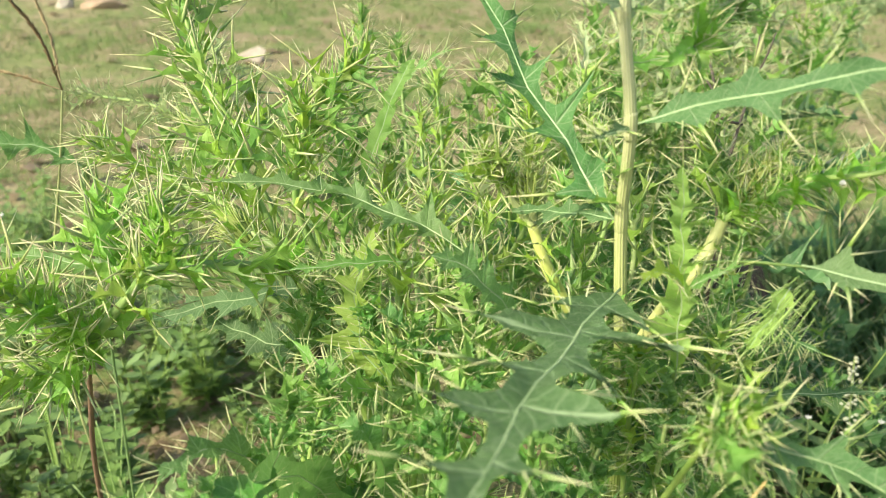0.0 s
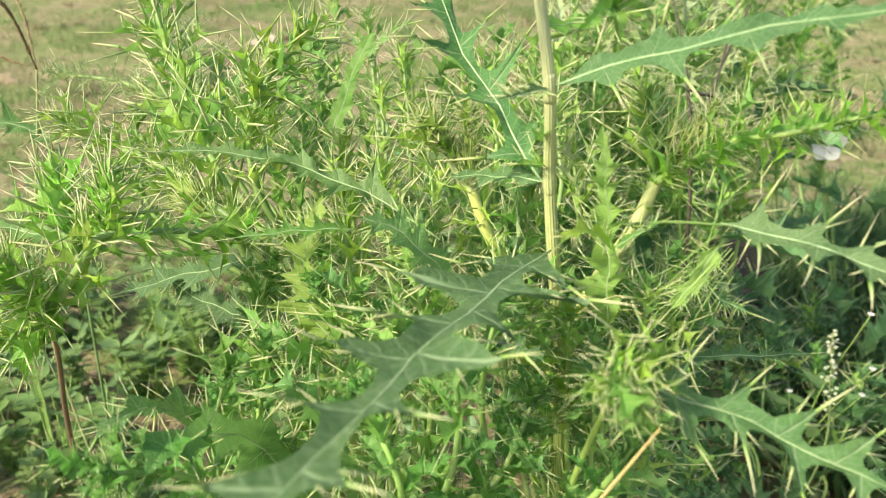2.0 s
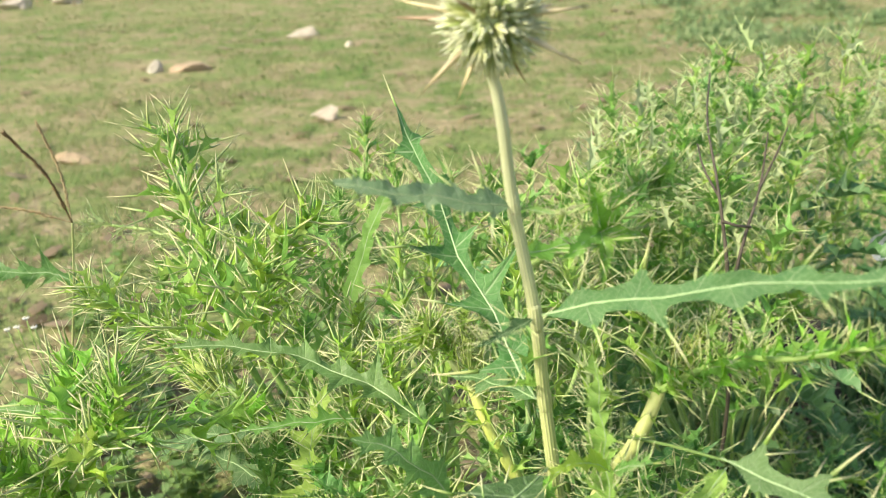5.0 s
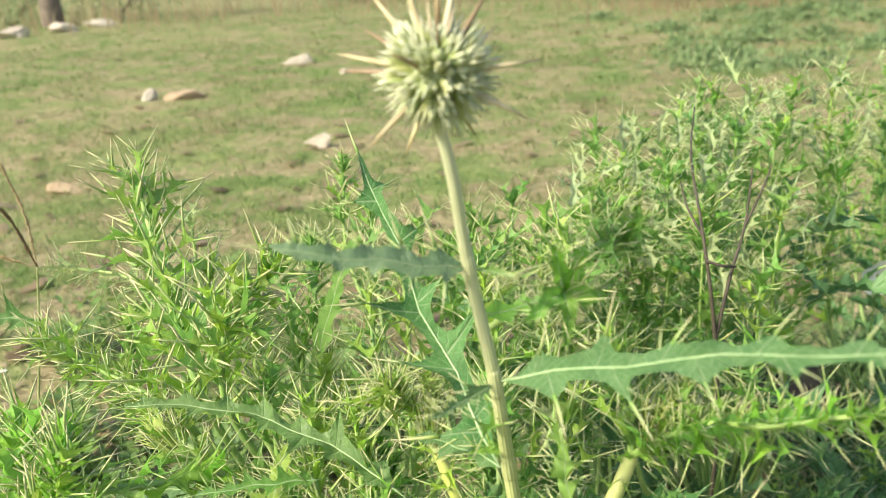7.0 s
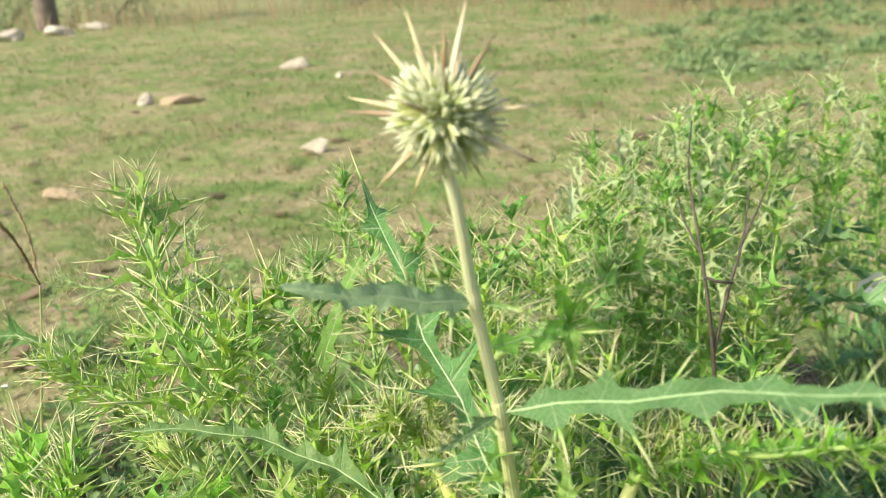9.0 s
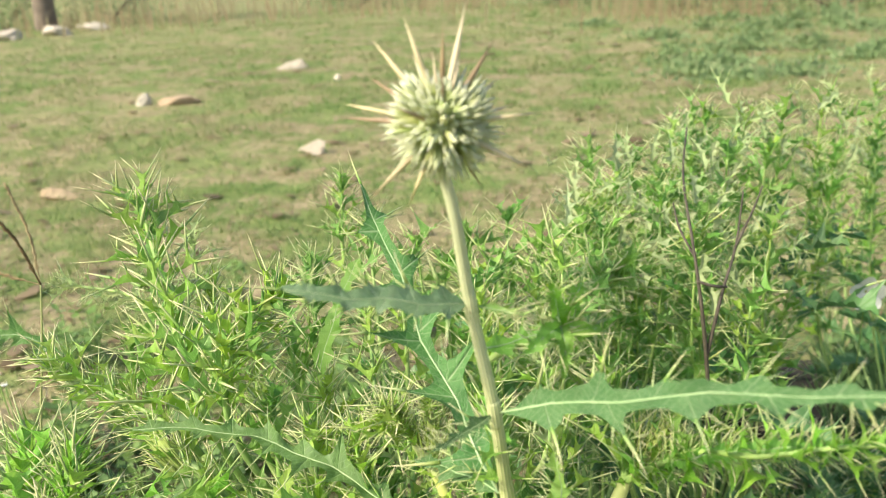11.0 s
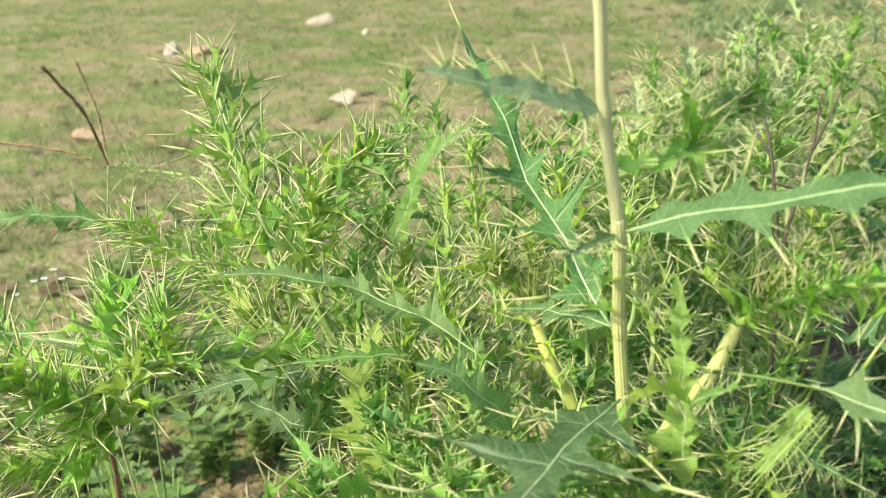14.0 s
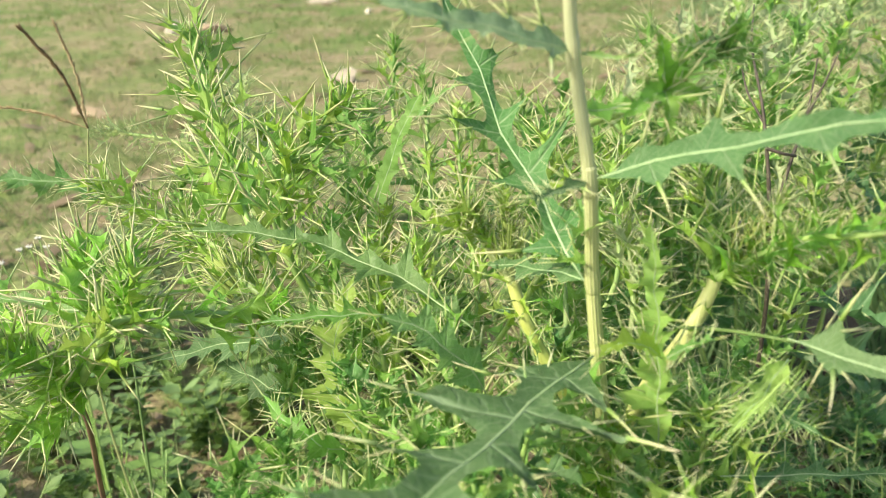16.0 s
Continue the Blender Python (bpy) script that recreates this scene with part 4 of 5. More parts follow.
shoot(bush, [B0, (0.06, 0.78, 0.36), (0.044, 0.840, 0.519), (0.038, 0.860, 0.575)], 0.003, 0.001, 12, (0.048, 0.028), "mid", 304, 0.5, 58, second="mid")
shoot(bush, [B0, (0.04, 0.73, 0.36), (-0.058, 0.740, 0.504), (-0.064, 0.760, 0.553)], 0.003, 0.001, 12, (0.048, 0.028), "young", 305, 0.5, 58, second="pale")
shoot(bush, [B0, (0.06, 0.68, 0.36), (0.052, 0.640, 0.480), (0.046, 0.660, 0.521)], 0.003, 0.001, 12, (0.048, 0.028), "young", 306, 0.5, 58, second="young")
shoot(bush, [B0, (0.05, 0.67, 0.36), (0.022, 0.620, 0.489), (0.016, 0.640, 0.527)], 0.003, 0.001, 12, (0.048, 0.028), "mid", 307, 0.5, 58, second="mid")
shoot(bush, [B0, (0.07, 0.66, 0.36), (0.108, 0.600, 0.499), (0.103, 0.620, 0.535)], 0.003, 0.001, 12, (0.048, 0.028), "young", 308, 0.5, 58, second="pale")
shoot(bush, [B0, (0.08, 0.72, 0.36), (0.146, 0.720, 0.508), (0.141, 0.740, 0.554)], 0.003, 0.001, 12, (0.048, 0.028), "young", 309, 0.5, 58, second="young")
shoot(bush, [B0, (0.03, 0.72, 0.36), (-0.119, 0.720, 0.474), (-0.125, 0.740, 0.524)], 0.003, 0.001, 12, (0.048, 0.028), "mid", 310, 0.5, 58, second="mid")
shoot(bush, [B0, (0.09, 0.69, 0.36), (0.188, 0.660, 0.507), (0.183, 0.680, 0.547)], 0.003, 0.001, 12, (0.048, 0.028), "young", 311, 0.5, 58, second="pale")
shoot(bush, [B0, (0.06, 0.65, 0.36), (0.082, 0.580, 0.494), (0.077, 0.600, 0.528)], 0.003, 0.001, 12, (0.048, 0.028), "young", 312, 0.5, 58, second="young")
shoot(bush, [B0, (0.08, 0.65, 0.36), (0.157, 0.580, 0.505), (0.153, 0.600, 0.538)], 0.003, 0.001, 12, (0.048, 0.028), "mid", 313, 0.5, 58, second="mid")
shoot(bush, [B0, (0.09, 0.65, 0.36), (0.191, 0.580, 0.513), (0.188, 0.600, 0.545)], 0.003, 0.001, 12, (0.048, 0.028), "young", 314, 0.5, 58, second="pale")
shoot(bush, [B0, (0.06, 0.65, 0.36), (0.057, 0.580, 0.489), (0.052, 0.600, 0.524)], 0.003, 0.001, 12, (0.048, 0.028), "young", 315, 0.5, 58, second="young")
# leaves in the heart of the bush
key_leaf(bush, (0.061, 0.550, 0.441), (0.036, 0.560, 0.475), (0.044, 0.580, 0.529), (-0.3, -0.85, 0.3), 0.026, 6, 0.65, 0.013, LEAF_YOUNG, 23, "yellow-green upright leaf catching the sun")
key_leaf(bush, (0.044, 0.560, 0.454), (0.005, 0.600, 0.453), (-0.033, 0.650, 0.451), (-0.3, -0.8, 0.5), 0.018, 4, 0.7, 0.015, LEAF_GREEN, 24)
key_leaf(bush, (0.048, 0.540, 0.447), (0.031, 0.520, 0.467), (0.002, 0.540, 0.478), (0, -0.6, 0.8), 0.018, 4, 0.75, 0.016, LEAF_MID, 25)
key_leaf(bush, (0.063, 0.570, 0.512), (0.036, 0.560, 0.515), (-0.000, 0.550, 0.514), (0, -0.5, 0.85), 0.012, 6, 0.75, 0.013, LEAF_MID, 26)
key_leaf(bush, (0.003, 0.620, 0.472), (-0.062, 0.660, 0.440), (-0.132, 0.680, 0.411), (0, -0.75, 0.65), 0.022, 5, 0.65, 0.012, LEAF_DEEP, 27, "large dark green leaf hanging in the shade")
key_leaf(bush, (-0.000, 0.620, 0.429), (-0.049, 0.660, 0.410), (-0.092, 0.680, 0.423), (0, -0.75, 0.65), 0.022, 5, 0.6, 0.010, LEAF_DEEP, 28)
plain_stem(bush, [(0.06, 0.69, 0.2), (0.008, 0.600, 0.461), (-0.013, 0.610, 0.496), (-0.025, 0.620, 0.505)], 0.004, 0.003, SHOOT, name="branch")

# ---------------------------------------------------------------- the low sprawling branch nearer the camera
sprawl = thing("thistle_plant", (-0.16, 0.66, 0.0), "low sprawling bright green thistle branch of star-shaped spiny leaves", "thistle")
plain_stem(sprawl, [(-0.16, 0.66, -0.01), (-0.163, 0.630, 0.334), (-0.142, 0.600, 0.411), (-0.126, 0.570, 0.455)], 0.0020, 0.0016, REDSTEM, name="stem", label="dark reddish lower stem")
shoot(sprawl, [(-0.126, 0.570, 0.452), (-0.084, 0.540, 0.500), (-0.063, 0.530, 0.523), (-0.043, 0.550, 0.517), (-0.012, 0.580, 0.503)], 0.003, 0.002, 26, (0.036, 0.030), "star", 41, 0.0, 62, second="young")
shoot(sprawl, [(-0.119, 0.570, 0.456), (-0.126, 0.550, 0.478), (-0.137, 0.530, 0.503), (-0.155, 0.520, 0.517)], 0.003, 0.001, 25, (0.040, 0.033), "star", 42, 0.0, 60, second="young")
shoot(sprawl, [(-0.119, 0.570, 0.452), (-0.128, 0.540, 0.456), (-0.147, 0.520, 0.460)], 0.0025, 0.001, 19, (0.039, 0.030), "star", 43, 0.0, 60, second="young")
shoot(sprawl, [(-0.084, 0.540, 0.500), (-0.092, 0.550, 0.521), (-0.104, 0.570, 0.531)], 0.0022, 0.001, 12, (0.043, 0.033), "star", 44, 0.0, 45)
shoot(sprawl, [(-0.070, 0.540, 0.511), (-0.067, 0.540, 0.527), (-0.068, 0.550, 0.535)], 0.002, 0.001, 12, (0.034, 0.030), "star", 45, 0.0, 45)
shoot(sprawl, [(-0.126, 0.560, 0.461), (-0.170, 0.600, 0.470), (-0.211, 0.620, 0.482)], 0.002, 0.001, 12, (0.048, 0.038), "star", 46, 0.0, 55)
key_leaf(sprawl, (-0.096, 0.570, 0.504), (-0.136, 0.580, 0.503), (-0.183, 0.580, 0.510), (0, -0.5, 0.85), 0.016, 5, 0.75, 0.012, LEAF_GREEN, 47)
key_leaf(sprawl, (-0.214, 0.790, 0.491), (-0.265, 0.790, 0.509), (-0.335, 0.780, 0.504), (0, -0.8, 0.55), 0.020, 5, 0.78, 0.013, LEAF_GREEN, 48, "green leaf with upright spiny lobes", twist=1.0, taper=0.4)
plain_stem(sprawl, [(-0.16, 0.665, 0.0), (-0.19, 0.74, 0.3), (-0.214, 0.790, 0.491)], 0.0013, 0.0010, WEED, name="branch")

# ---------------------------------------------------------------- low thistle in front
low = thing("thistle_plant", (0.05, 0.53, 0.0), "low thistle rosette with broad veined leaves close to the ground", "thistle")
key_leaf(low, (0.05, 0.53, 0.33), (0.018, 0.463, 0.446), (-0.001, 0.400, 0.472), (0.1, -0.75, 0.65), 0.032, 4, 0.65, 0.015, LEAF_GREEN, 61, "broad green leaf with a net of pale veins", twist=0.4)
key_leaf(low, (0.04, 0.53, 0.36), (-0.007, 0.470, 0.454), (-0.035, 0.430, 0.467), (0.1, -0.6, 0.8), 0.022, 5, 0.75, 0.018, LEAF_GREEN, 62)
key_leaf(low, (0.05, 0.53, 0.36), (0.056, 0.470, 0.457), (0.038, 0.460, 0.478), (0.1, -0.6, 0.8), 0.020, 4, 0.75, 0.018, LEAF_GREEN, 63)
key_leaf(low, (0.06, 0.53, 0.34), (0.081, 0.440, 0.448), (0.065, 0.420, 0.452), (0.1, -0.6, 0.8), 0.022, 4, 0.75, 0.016, LEAF_GREEN, 64)
plain_stem(low, [(0.05, 0.53, -0.01), (0.05, 0.53, 0.2), (0.05, 0.53, 0.36)], 0.004, 0.003, SHOOT)
shoot(low, [(0.05, 0.53, 0.2), (0.00, 0.48, 0.36), (0.002, 0.420, 0.458), (-0.016, 0.400, 0.474)], 0.003, 0.001, 19, (0.042, 0.03), "leafy", 65, 0.2, 60)
shoot(low, [(0.05, 0.53, 0.25), (0.09, 0.47, 0.38), (0.098, 0.430, 0.457), (0.081, 0.450, 0.483)], 0.003, 0.001, 21, (0.042, 0.026), "leafy", 66, 0.2, 60, second="mid")
shoot(low, [(0.05, 0.53, 0.25), (0.12, 0.49, 0.38), (0.148, 0.460, 0.435), (0.161, 0.470, 0.466)], 0.003, 0.001, 21, (0.042, 0.026), "leafy", 67, 0.2, 60)
shoot(low, [(0.05, 0.53, 0.25), (0.16, 0.47, 0.38), (0.193, 0.430, 0.454), (0.205, 0.430, 0.478)], 0.003, 0.001, 21, (0.042, 0.026), "leafy", 68, 0.2, 60)
shoot(low, [(0.05, 0.53, 0.25), (0.03, 0.56, 0.36), (0.044, 0.520, 0.398), (0.056, 0.540, 0.452), (0.044, 0.550, 0.482)], 0.003, 0.001, 26, (0.042, 0.026), "leafy", 69, 0.2, 60, second="mid")
shoot(low, [(0.05, 0.53, 0.25), (0.10, 0.54, 0.36), (0.108, 0.520, 0.459), (0.101, 0.540, 0.489), (0.092, 0.570, 0.509)], 0.003, 0.001, 26, (0.045, 0.028), "mid", 70, 0.2, 60, second="mid")

foot = thing("thistle_plant", (0.20, 0.53, 0.0), "low thistle with crowded spiny leaves at the tall stem's foot", "thistle")
plain_stem(foot, [(0.20, 0.53, -0.01), (0.20, 0.53, 0.12), (0.20, 0.53, 0.26)], 0.004, 0.003, SHOOT)
shoot(low, [(0.050, 0.530, 0.24), (-0.000, 0.480, 0.432), (0.013, 0.470, 0.476)], 0.0024, 0.001, 14, (0.040, 0.028), "leafy", 500, 0.25, 62, second="mid")
shoot(low, [(0.050, 0.530, 0.24), (0.015, 0.510, 0.421), (0.026, 0.500, 0.467)], 0.0024, 0.001, 14, (0.040, 0.028), "leafy", 501, 0.25, 62, second="mid")
shoot(low, [(0.050, 0.530, 0.24), (0.073, 0.530, 0.453), (0.072, 0.520, 0.495)], 0.0024, 0.001, 14, (0.040, 0.028), "leafy", 503, 0.25, 62, second="mid")
shoot(low, [(0.050, 0.530, 0.24), (0.092, 0.480, 0.460), (0.096, 0.470, 0.501)], 0.0024, 0.001, 14, (0.040, 0.028), "leafy", 504, 0.25, 62, second="mid")
shoot(foot, [(0.200, 0.530, 0.24), (0.137, 0.480, 0.476), (0.143, 0.470, 0.515)], 0.0024, 0.001, 14, (0.040, 0.028), "deep", 507, 0.25, 62, second="mid")
shoot(low, [(0.050, 0.530, 0.24), (0.126, 0.450, 0.471), (0.123, 0.440, 0.509)], 0.0024, 0.001, 14, (0.038, 0.026), "leafy", 514, 0.25, 62, second="mid")
shoot(low, [(0.050, 0.530, 0.24), (-0.008, 0.590, 0.427), (0.008, 0.580, 0.476)], 0.0024, 0.001, 14, (0.040, 0.028), "leafy", 516, 0.25, 62, second="mid")
shoot(low, [(0.050, 0.530, 0.24), (0.025, 0.610, 0.433), (0.036, 0.600, 0.481)], 0.0024, 0.001, 14, (0.040, 0.028), "leafy", 517, 0.25, 62, second="mid")
shoot(low, [(0.050, 0.530, 0.24), (0.095, 0.610, 0.453), (0.095, 0.600, 0.498)], 0.0024, 0.001, 14, (0.040, 0.028), "leafy", 519, 0.25, 62, second="mid")
shoot(foot, [(0.200, 0.530, 0.24), (0.150, 0.610, 0.448), (0.151, 0.600, 0.494)], 0.0024, 0.001, 14, (0.040, 0.028), "leafy", 520, 0.25, 62, second="mid")

shoot(foot, [(0.20, 0.53, 0.22), (0.182, 0.570, 0.454), (0.174, 0.560, 0.497)], 0.0022, 0.001, 18, (0.038, 0.026), "leafy", 560, 0.3, 64, second="leafy")
shoot(foot, [(0.20, 0.53, 0.22), (0.194, 0.560, 0.426), (0.194, 0.550, 0.471)], 0.0022, 0.001, 18, (0.040, 0.028), "deep", 561, 0.3, 64, second="mid")
shoot(foot, [(0.20, 0.53, 0.22), (0.229, 0.575, 0.433), (0.218, 0.565, 0.477)], 0.0022, 0.001, 18, (0.038, 0.026), "leafy", 562, 0.3, 64, second="leafy")
shoot(foot, [(0.20, 0.53, 0.22), (0.239, 0.570, 0.421), (0.237, 0.560, 0.466)], 0.0022, 0.001, 18, (0.040, 0.028), "deep", 563, 0.3, 64, second="mid")
shoot(foot, [(0.20, 0.53, 0.22), (0.174, 0.530, 0.423), (0.166, 0.520, 0.467)], 0.0022, 0.001, 18, (0.038, 0.026), "leafy", 564, 0.3, 64, second="leafy")
shoot(foot, [(0.20, 0.53, 0.22), (0.208, 0.540, 0.407), (0.207, 0.530, 0.453)], 0.0022, 0.001, 18, (0.040, 0.028), "deep", 565, 0.3, 64, second="mid")
shoot(foot, [(0.20, 0.53, 0.22), (0.261, 0.585, 0.446), (0.248, 0.575, 0.489)], 0.0022, 0.001, 18, (0.038, 0.026), "leafy", 566, 0.3, 64, second="leafy")
shoot(foot, [(0.20, 0.53, 0.22), (0.151, 0.580, 0.445), (0.155, 0.570, 0.490)], 0.0022, 0.001, 18, (0.040, 0.028), "deep", 567, 0.3, 64, second="mid")
shoot(foot, [(0.20, 0.53, 0.22), (0.196, 0.600, 0.465), (0.186, 0.590, 0.508)], 0.0022, 0.001, 18, (0.038, 0.026), "leafy", 568, 0.3, 64, second="leafy")
shoot(foot, [(0.20, 0.53, 0.22), (0.223, 0.550, 0.408), (0.222, 0.540, 0.454)], 0.0022, 0.001, 18, (0.040, 0.028), "deep", 569, 0.3, 64, second="mid")

for k, (x, y, z) in enumerate(((0.178, 0.490, 0.500), (0.200, 0.500, 0.512), (0.216, 0.495, 0.505), (0.190, 0.470, 0.488), (0.160, 0.490, 0.505), (0.232, 0.505, 0.500))):
    shoot(foot, [(0.20, 0.53, 0.24), (x + 0.004, y + 0.02, z - 0.06), (x, y, z)], 0.0020, 0.0009, 14, (0.034, 0.024), "leafy" if k % 2 else "mid", 580 + k, 0.3, 64, second="young")

# ---------------------------------------------------------------- thistles behind
def back_thistle(base, tops, seed, label, kind="pale", leaves=19):
    plant = thing("thistle_plant", (base[0], base[1], 0.0), label, "thistle", "thistles behind")
    rng = np.random.default_rng(seed)
    low = 0.8 * min(top[2] for top in tops)
    for k, top in enumerate(tops):
        top = vec(*top)
        b = vec(base[0], base[1], -0.01)
        mid = b + (top - b) * vec(0.75, 0.75, 0.5) + rng.normal(0, 0.025, 3)
        for twin in range(2):
            end = top if not twin else top + rng.normal(0, 1, 3) * vec(0.06, 0.06, 0.03) - vec(0, 0, 0.04)
            shoot(plant, [b, mid, b + (end - b) * vec(0.95, 0.95, 0.8), end], 0.0024, 0.0010, leaves, (0.054, 0.040), "mid" if kind == "pale" else kind, seed * 40 + 2 * k + twin, 0.35, 66, stem=SHOOT, second="leafy" if k % 2 else "young", tuft=2)
            if kind == "pale":
                for _ in range(5):
                    hang_leaf(plant, "silver", end + rng.normal(0, 1, 3) * vec(0.018, 0.018, 0.022) - vec(0, 0, 0.01), rng.normal(0, 0.8, 3) + vec(0, 0, 0.7), (0.1, -0.8, 0.4), rng.uniform(0.028, 0.048), rng)
    # dark-coloured leaves round the foot stand in for the shade under the shrub
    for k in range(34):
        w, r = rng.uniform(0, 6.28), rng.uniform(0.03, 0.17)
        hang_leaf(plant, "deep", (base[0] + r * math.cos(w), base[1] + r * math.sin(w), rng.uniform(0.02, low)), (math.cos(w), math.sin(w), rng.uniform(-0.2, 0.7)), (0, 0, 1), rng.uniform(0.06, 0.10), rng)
    return plant


back_thistle((0.40, 1.17), ((0.237, 1.100, 0.580), (0.283, 1.117, 0.574), (0.330, 1.149, 0.582), (0.372, 1.182, 0.590), (0.415, 1.182, 0.600), (0.462, 1.199, 0.602), (0.505, 1.199, 0.613), (0.372, 1.059, 0.583), (0.257, 1.018, 0.573), (0.295, 0.977, 0.566), (0.328, 0.936, 0.561), (0.341, 1.100, 0.575), (0.432, 1.141, 0.569)), 7,
             "pale green feathery thistle shrub beyond the tall stem")
back_thistle((0.74, 1.40), ((0.588, 1.380, 0.564), (0.653, 1.420, 0.524), (0.692, 1.550, 0.565)), 8, "green thistle shrub with pale tips in the field")
back_thistle((0.22, 0.98), ((0.114, 0.950, 0.540), (0.149, 1.000, 0.541), (0.182, 0.920, 0.538), (0.225, 0.980, 0.534), (0.251, 1.050, 0.548), (0.065, 0.950, 0.530), (0.200, 0.850, 0.537), (0.144, 0.850, 0.538)), 9, "low green thistle shoots behind the tall stem", "mid")


# low clumps added in dark leaf colours to make the shade of this corner
back_thistle((0.46, 0.86), ((0.34, 0.80, 0.17), (0.42, 0.96, 0.16), (0.58, 0.98, 0.16)), 10, "low thistle leaves added dark to stand in for shade under the taller ones", "deep", 12)
back_thistle((0.66, 1.12), ((0.58, 1.15, 0.17), (0.70, 1.08, 0.17), (0.80, 1.22, 0.18)), 11, "low thistle leaves added dark to stand in for shade under the taller ones", "deep", 12)


# one more clump, its leaf colour dark to deepen the shaded gap
back_thistle((0.54, 1.02), ((0.445, 1.050, 0.20), (0.472, 1.000, 0.19), (0.380, 0.980, 0.20)), 12, "crowded green thistle leaves, coloured dark for the shade there", "deep", 11)


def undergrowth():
    """Weeds and grass between the thistles, their green darkened to carry the shade there."""
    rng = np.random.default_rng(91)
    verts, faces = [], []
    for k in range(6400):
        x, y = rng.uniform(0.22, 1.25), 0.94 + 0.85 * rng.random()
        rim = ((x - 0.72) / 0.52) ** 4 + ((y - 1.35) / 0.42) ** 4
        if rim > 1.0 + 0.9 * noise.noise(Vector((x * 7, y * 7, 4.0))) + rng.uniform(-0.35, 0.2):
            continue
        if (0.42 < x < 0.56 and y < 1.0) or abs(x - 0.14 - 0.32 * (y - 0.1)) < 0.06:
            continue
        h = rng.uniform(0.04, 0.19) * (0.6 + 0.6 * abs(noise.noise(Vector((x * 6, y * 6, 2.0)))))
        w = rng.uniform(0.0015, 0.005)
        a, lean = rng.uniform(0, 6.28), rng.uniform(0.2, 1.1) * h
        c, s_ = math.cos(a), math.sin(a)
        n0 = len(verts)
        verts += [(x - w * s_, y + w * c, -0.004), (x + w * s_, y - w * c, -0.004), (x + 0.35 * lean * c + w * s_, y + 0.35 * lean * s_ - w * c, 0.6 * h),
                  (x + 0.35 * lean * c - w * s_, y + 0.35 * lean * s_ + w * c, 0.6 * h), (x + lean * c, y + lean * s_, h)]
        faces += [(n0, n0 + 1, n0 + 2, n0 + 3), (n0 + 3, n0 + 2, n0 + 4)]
    tagged(new("undergrowth", mesh_of("undergrowth", verts, faces, blade_material("shaded_weeds", (0.06, 0.13, 0.045), (0.115, 0.215, 0.075), (0.20, 0.29, 0.12)))), "dark green weeds and grass, coloured darker for the shade", "weeds", kind="stuff")


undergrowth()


def twig_plant():
    p = thing("dry_twig", (0.33, 0.98, 0.0), "dark purple-brown leafless forked twig among the thistles", "twig")
    plain_stem(p, [(0.33, 0.98, -0.01), (0.322, 0.860, 0.456), (0.315, 0.860, 0.507), (0.310, 0.870, 0.543), (0.313, 0.960, 0.585), (0.334, 1.080, 0.611)], 0.0021, 0.0008, TWIG)
    plain_stem(p, [(0.322, 0.860, 0.456), (0.334, 0.870, 0.513), (0.349, 0.900, 0.542), (0.357, 0.920, 0.586)], 0.0018, 0.0007, TWIG, name="branch")
    plain_stem(p, [(0.311, 0.860, 0.526), (0.323, 0.860, 0.522), (0.337, 0.870, 0.517)], 0.0014, 0.0012, TWIG, name="branch")
    plain_stem(p, [(0.349, 0.900, 0.542), (0.367, 0.920, 0.571), (0.378, 0.940, 0.585)], 0.0012, 0.0006, TWIG, name="branch")
    plain_stem(p, [(0.310, 0.870, 0.543), (0.300, 0.900, 0.563), (0.298, 0.920, 0.577)], 0.0012, 0.0006, TWIG, name="branch")


twig_plant()


# ---------------------------------------------------------------- grass stalk, flowers, straw
def finger_grass():
    p = thing("grass_stalk", (-0.22, 0.80, 0.0), "tall wild grass stalk with three dark spreading seed spikes", "grass")
    top = (-0.220, 0.790, 0.553)
    plain_stem(p, [(-0.22, 0.80, -0.01), (-0.250, 0.790, 0.408), (-0.229, 0.790, 0.505), top], 0.0012, 0.0008, CULM, name="culm")
    rng = np.random.default_rng(3)
    for tip, mid, r, mat in (((-0.240, 0.760, 0.634), (-0.225, 0.775, 0.599), 0.0012, SEED), ((-0.238, 0.800, 0.632), (-0.228, 0.800, 0.594), 0.0009, DRY_SPIKE), ((-0.300, 0.770, 0.576), (-0.256, 0.780, 0.568), 0.0008, DRY_SPIKE)):
        line = spline([top, mid, tip], 30)
        v, f, uv = tube(line, np.linspace(r * 0.6, r * 0.5, 30), 6)
        for i in range(4, 30):
            for _ in range(4):
                w = rng.normal(0, 1, 3)
                cone(v, f, line[i], unit(line[min(29, i + 1)] - line[i - 1]) + 0.45 * unit(w), 0.0055, r * 0.75, 4)
        part_of("seed_spike", mesh_of("seed_spike", np.array(v) - np.asarray(p.location), f, mat), p, label="dark bristly seed spike" if mat is SEED else "thin brown seed spike")


finger_grass()


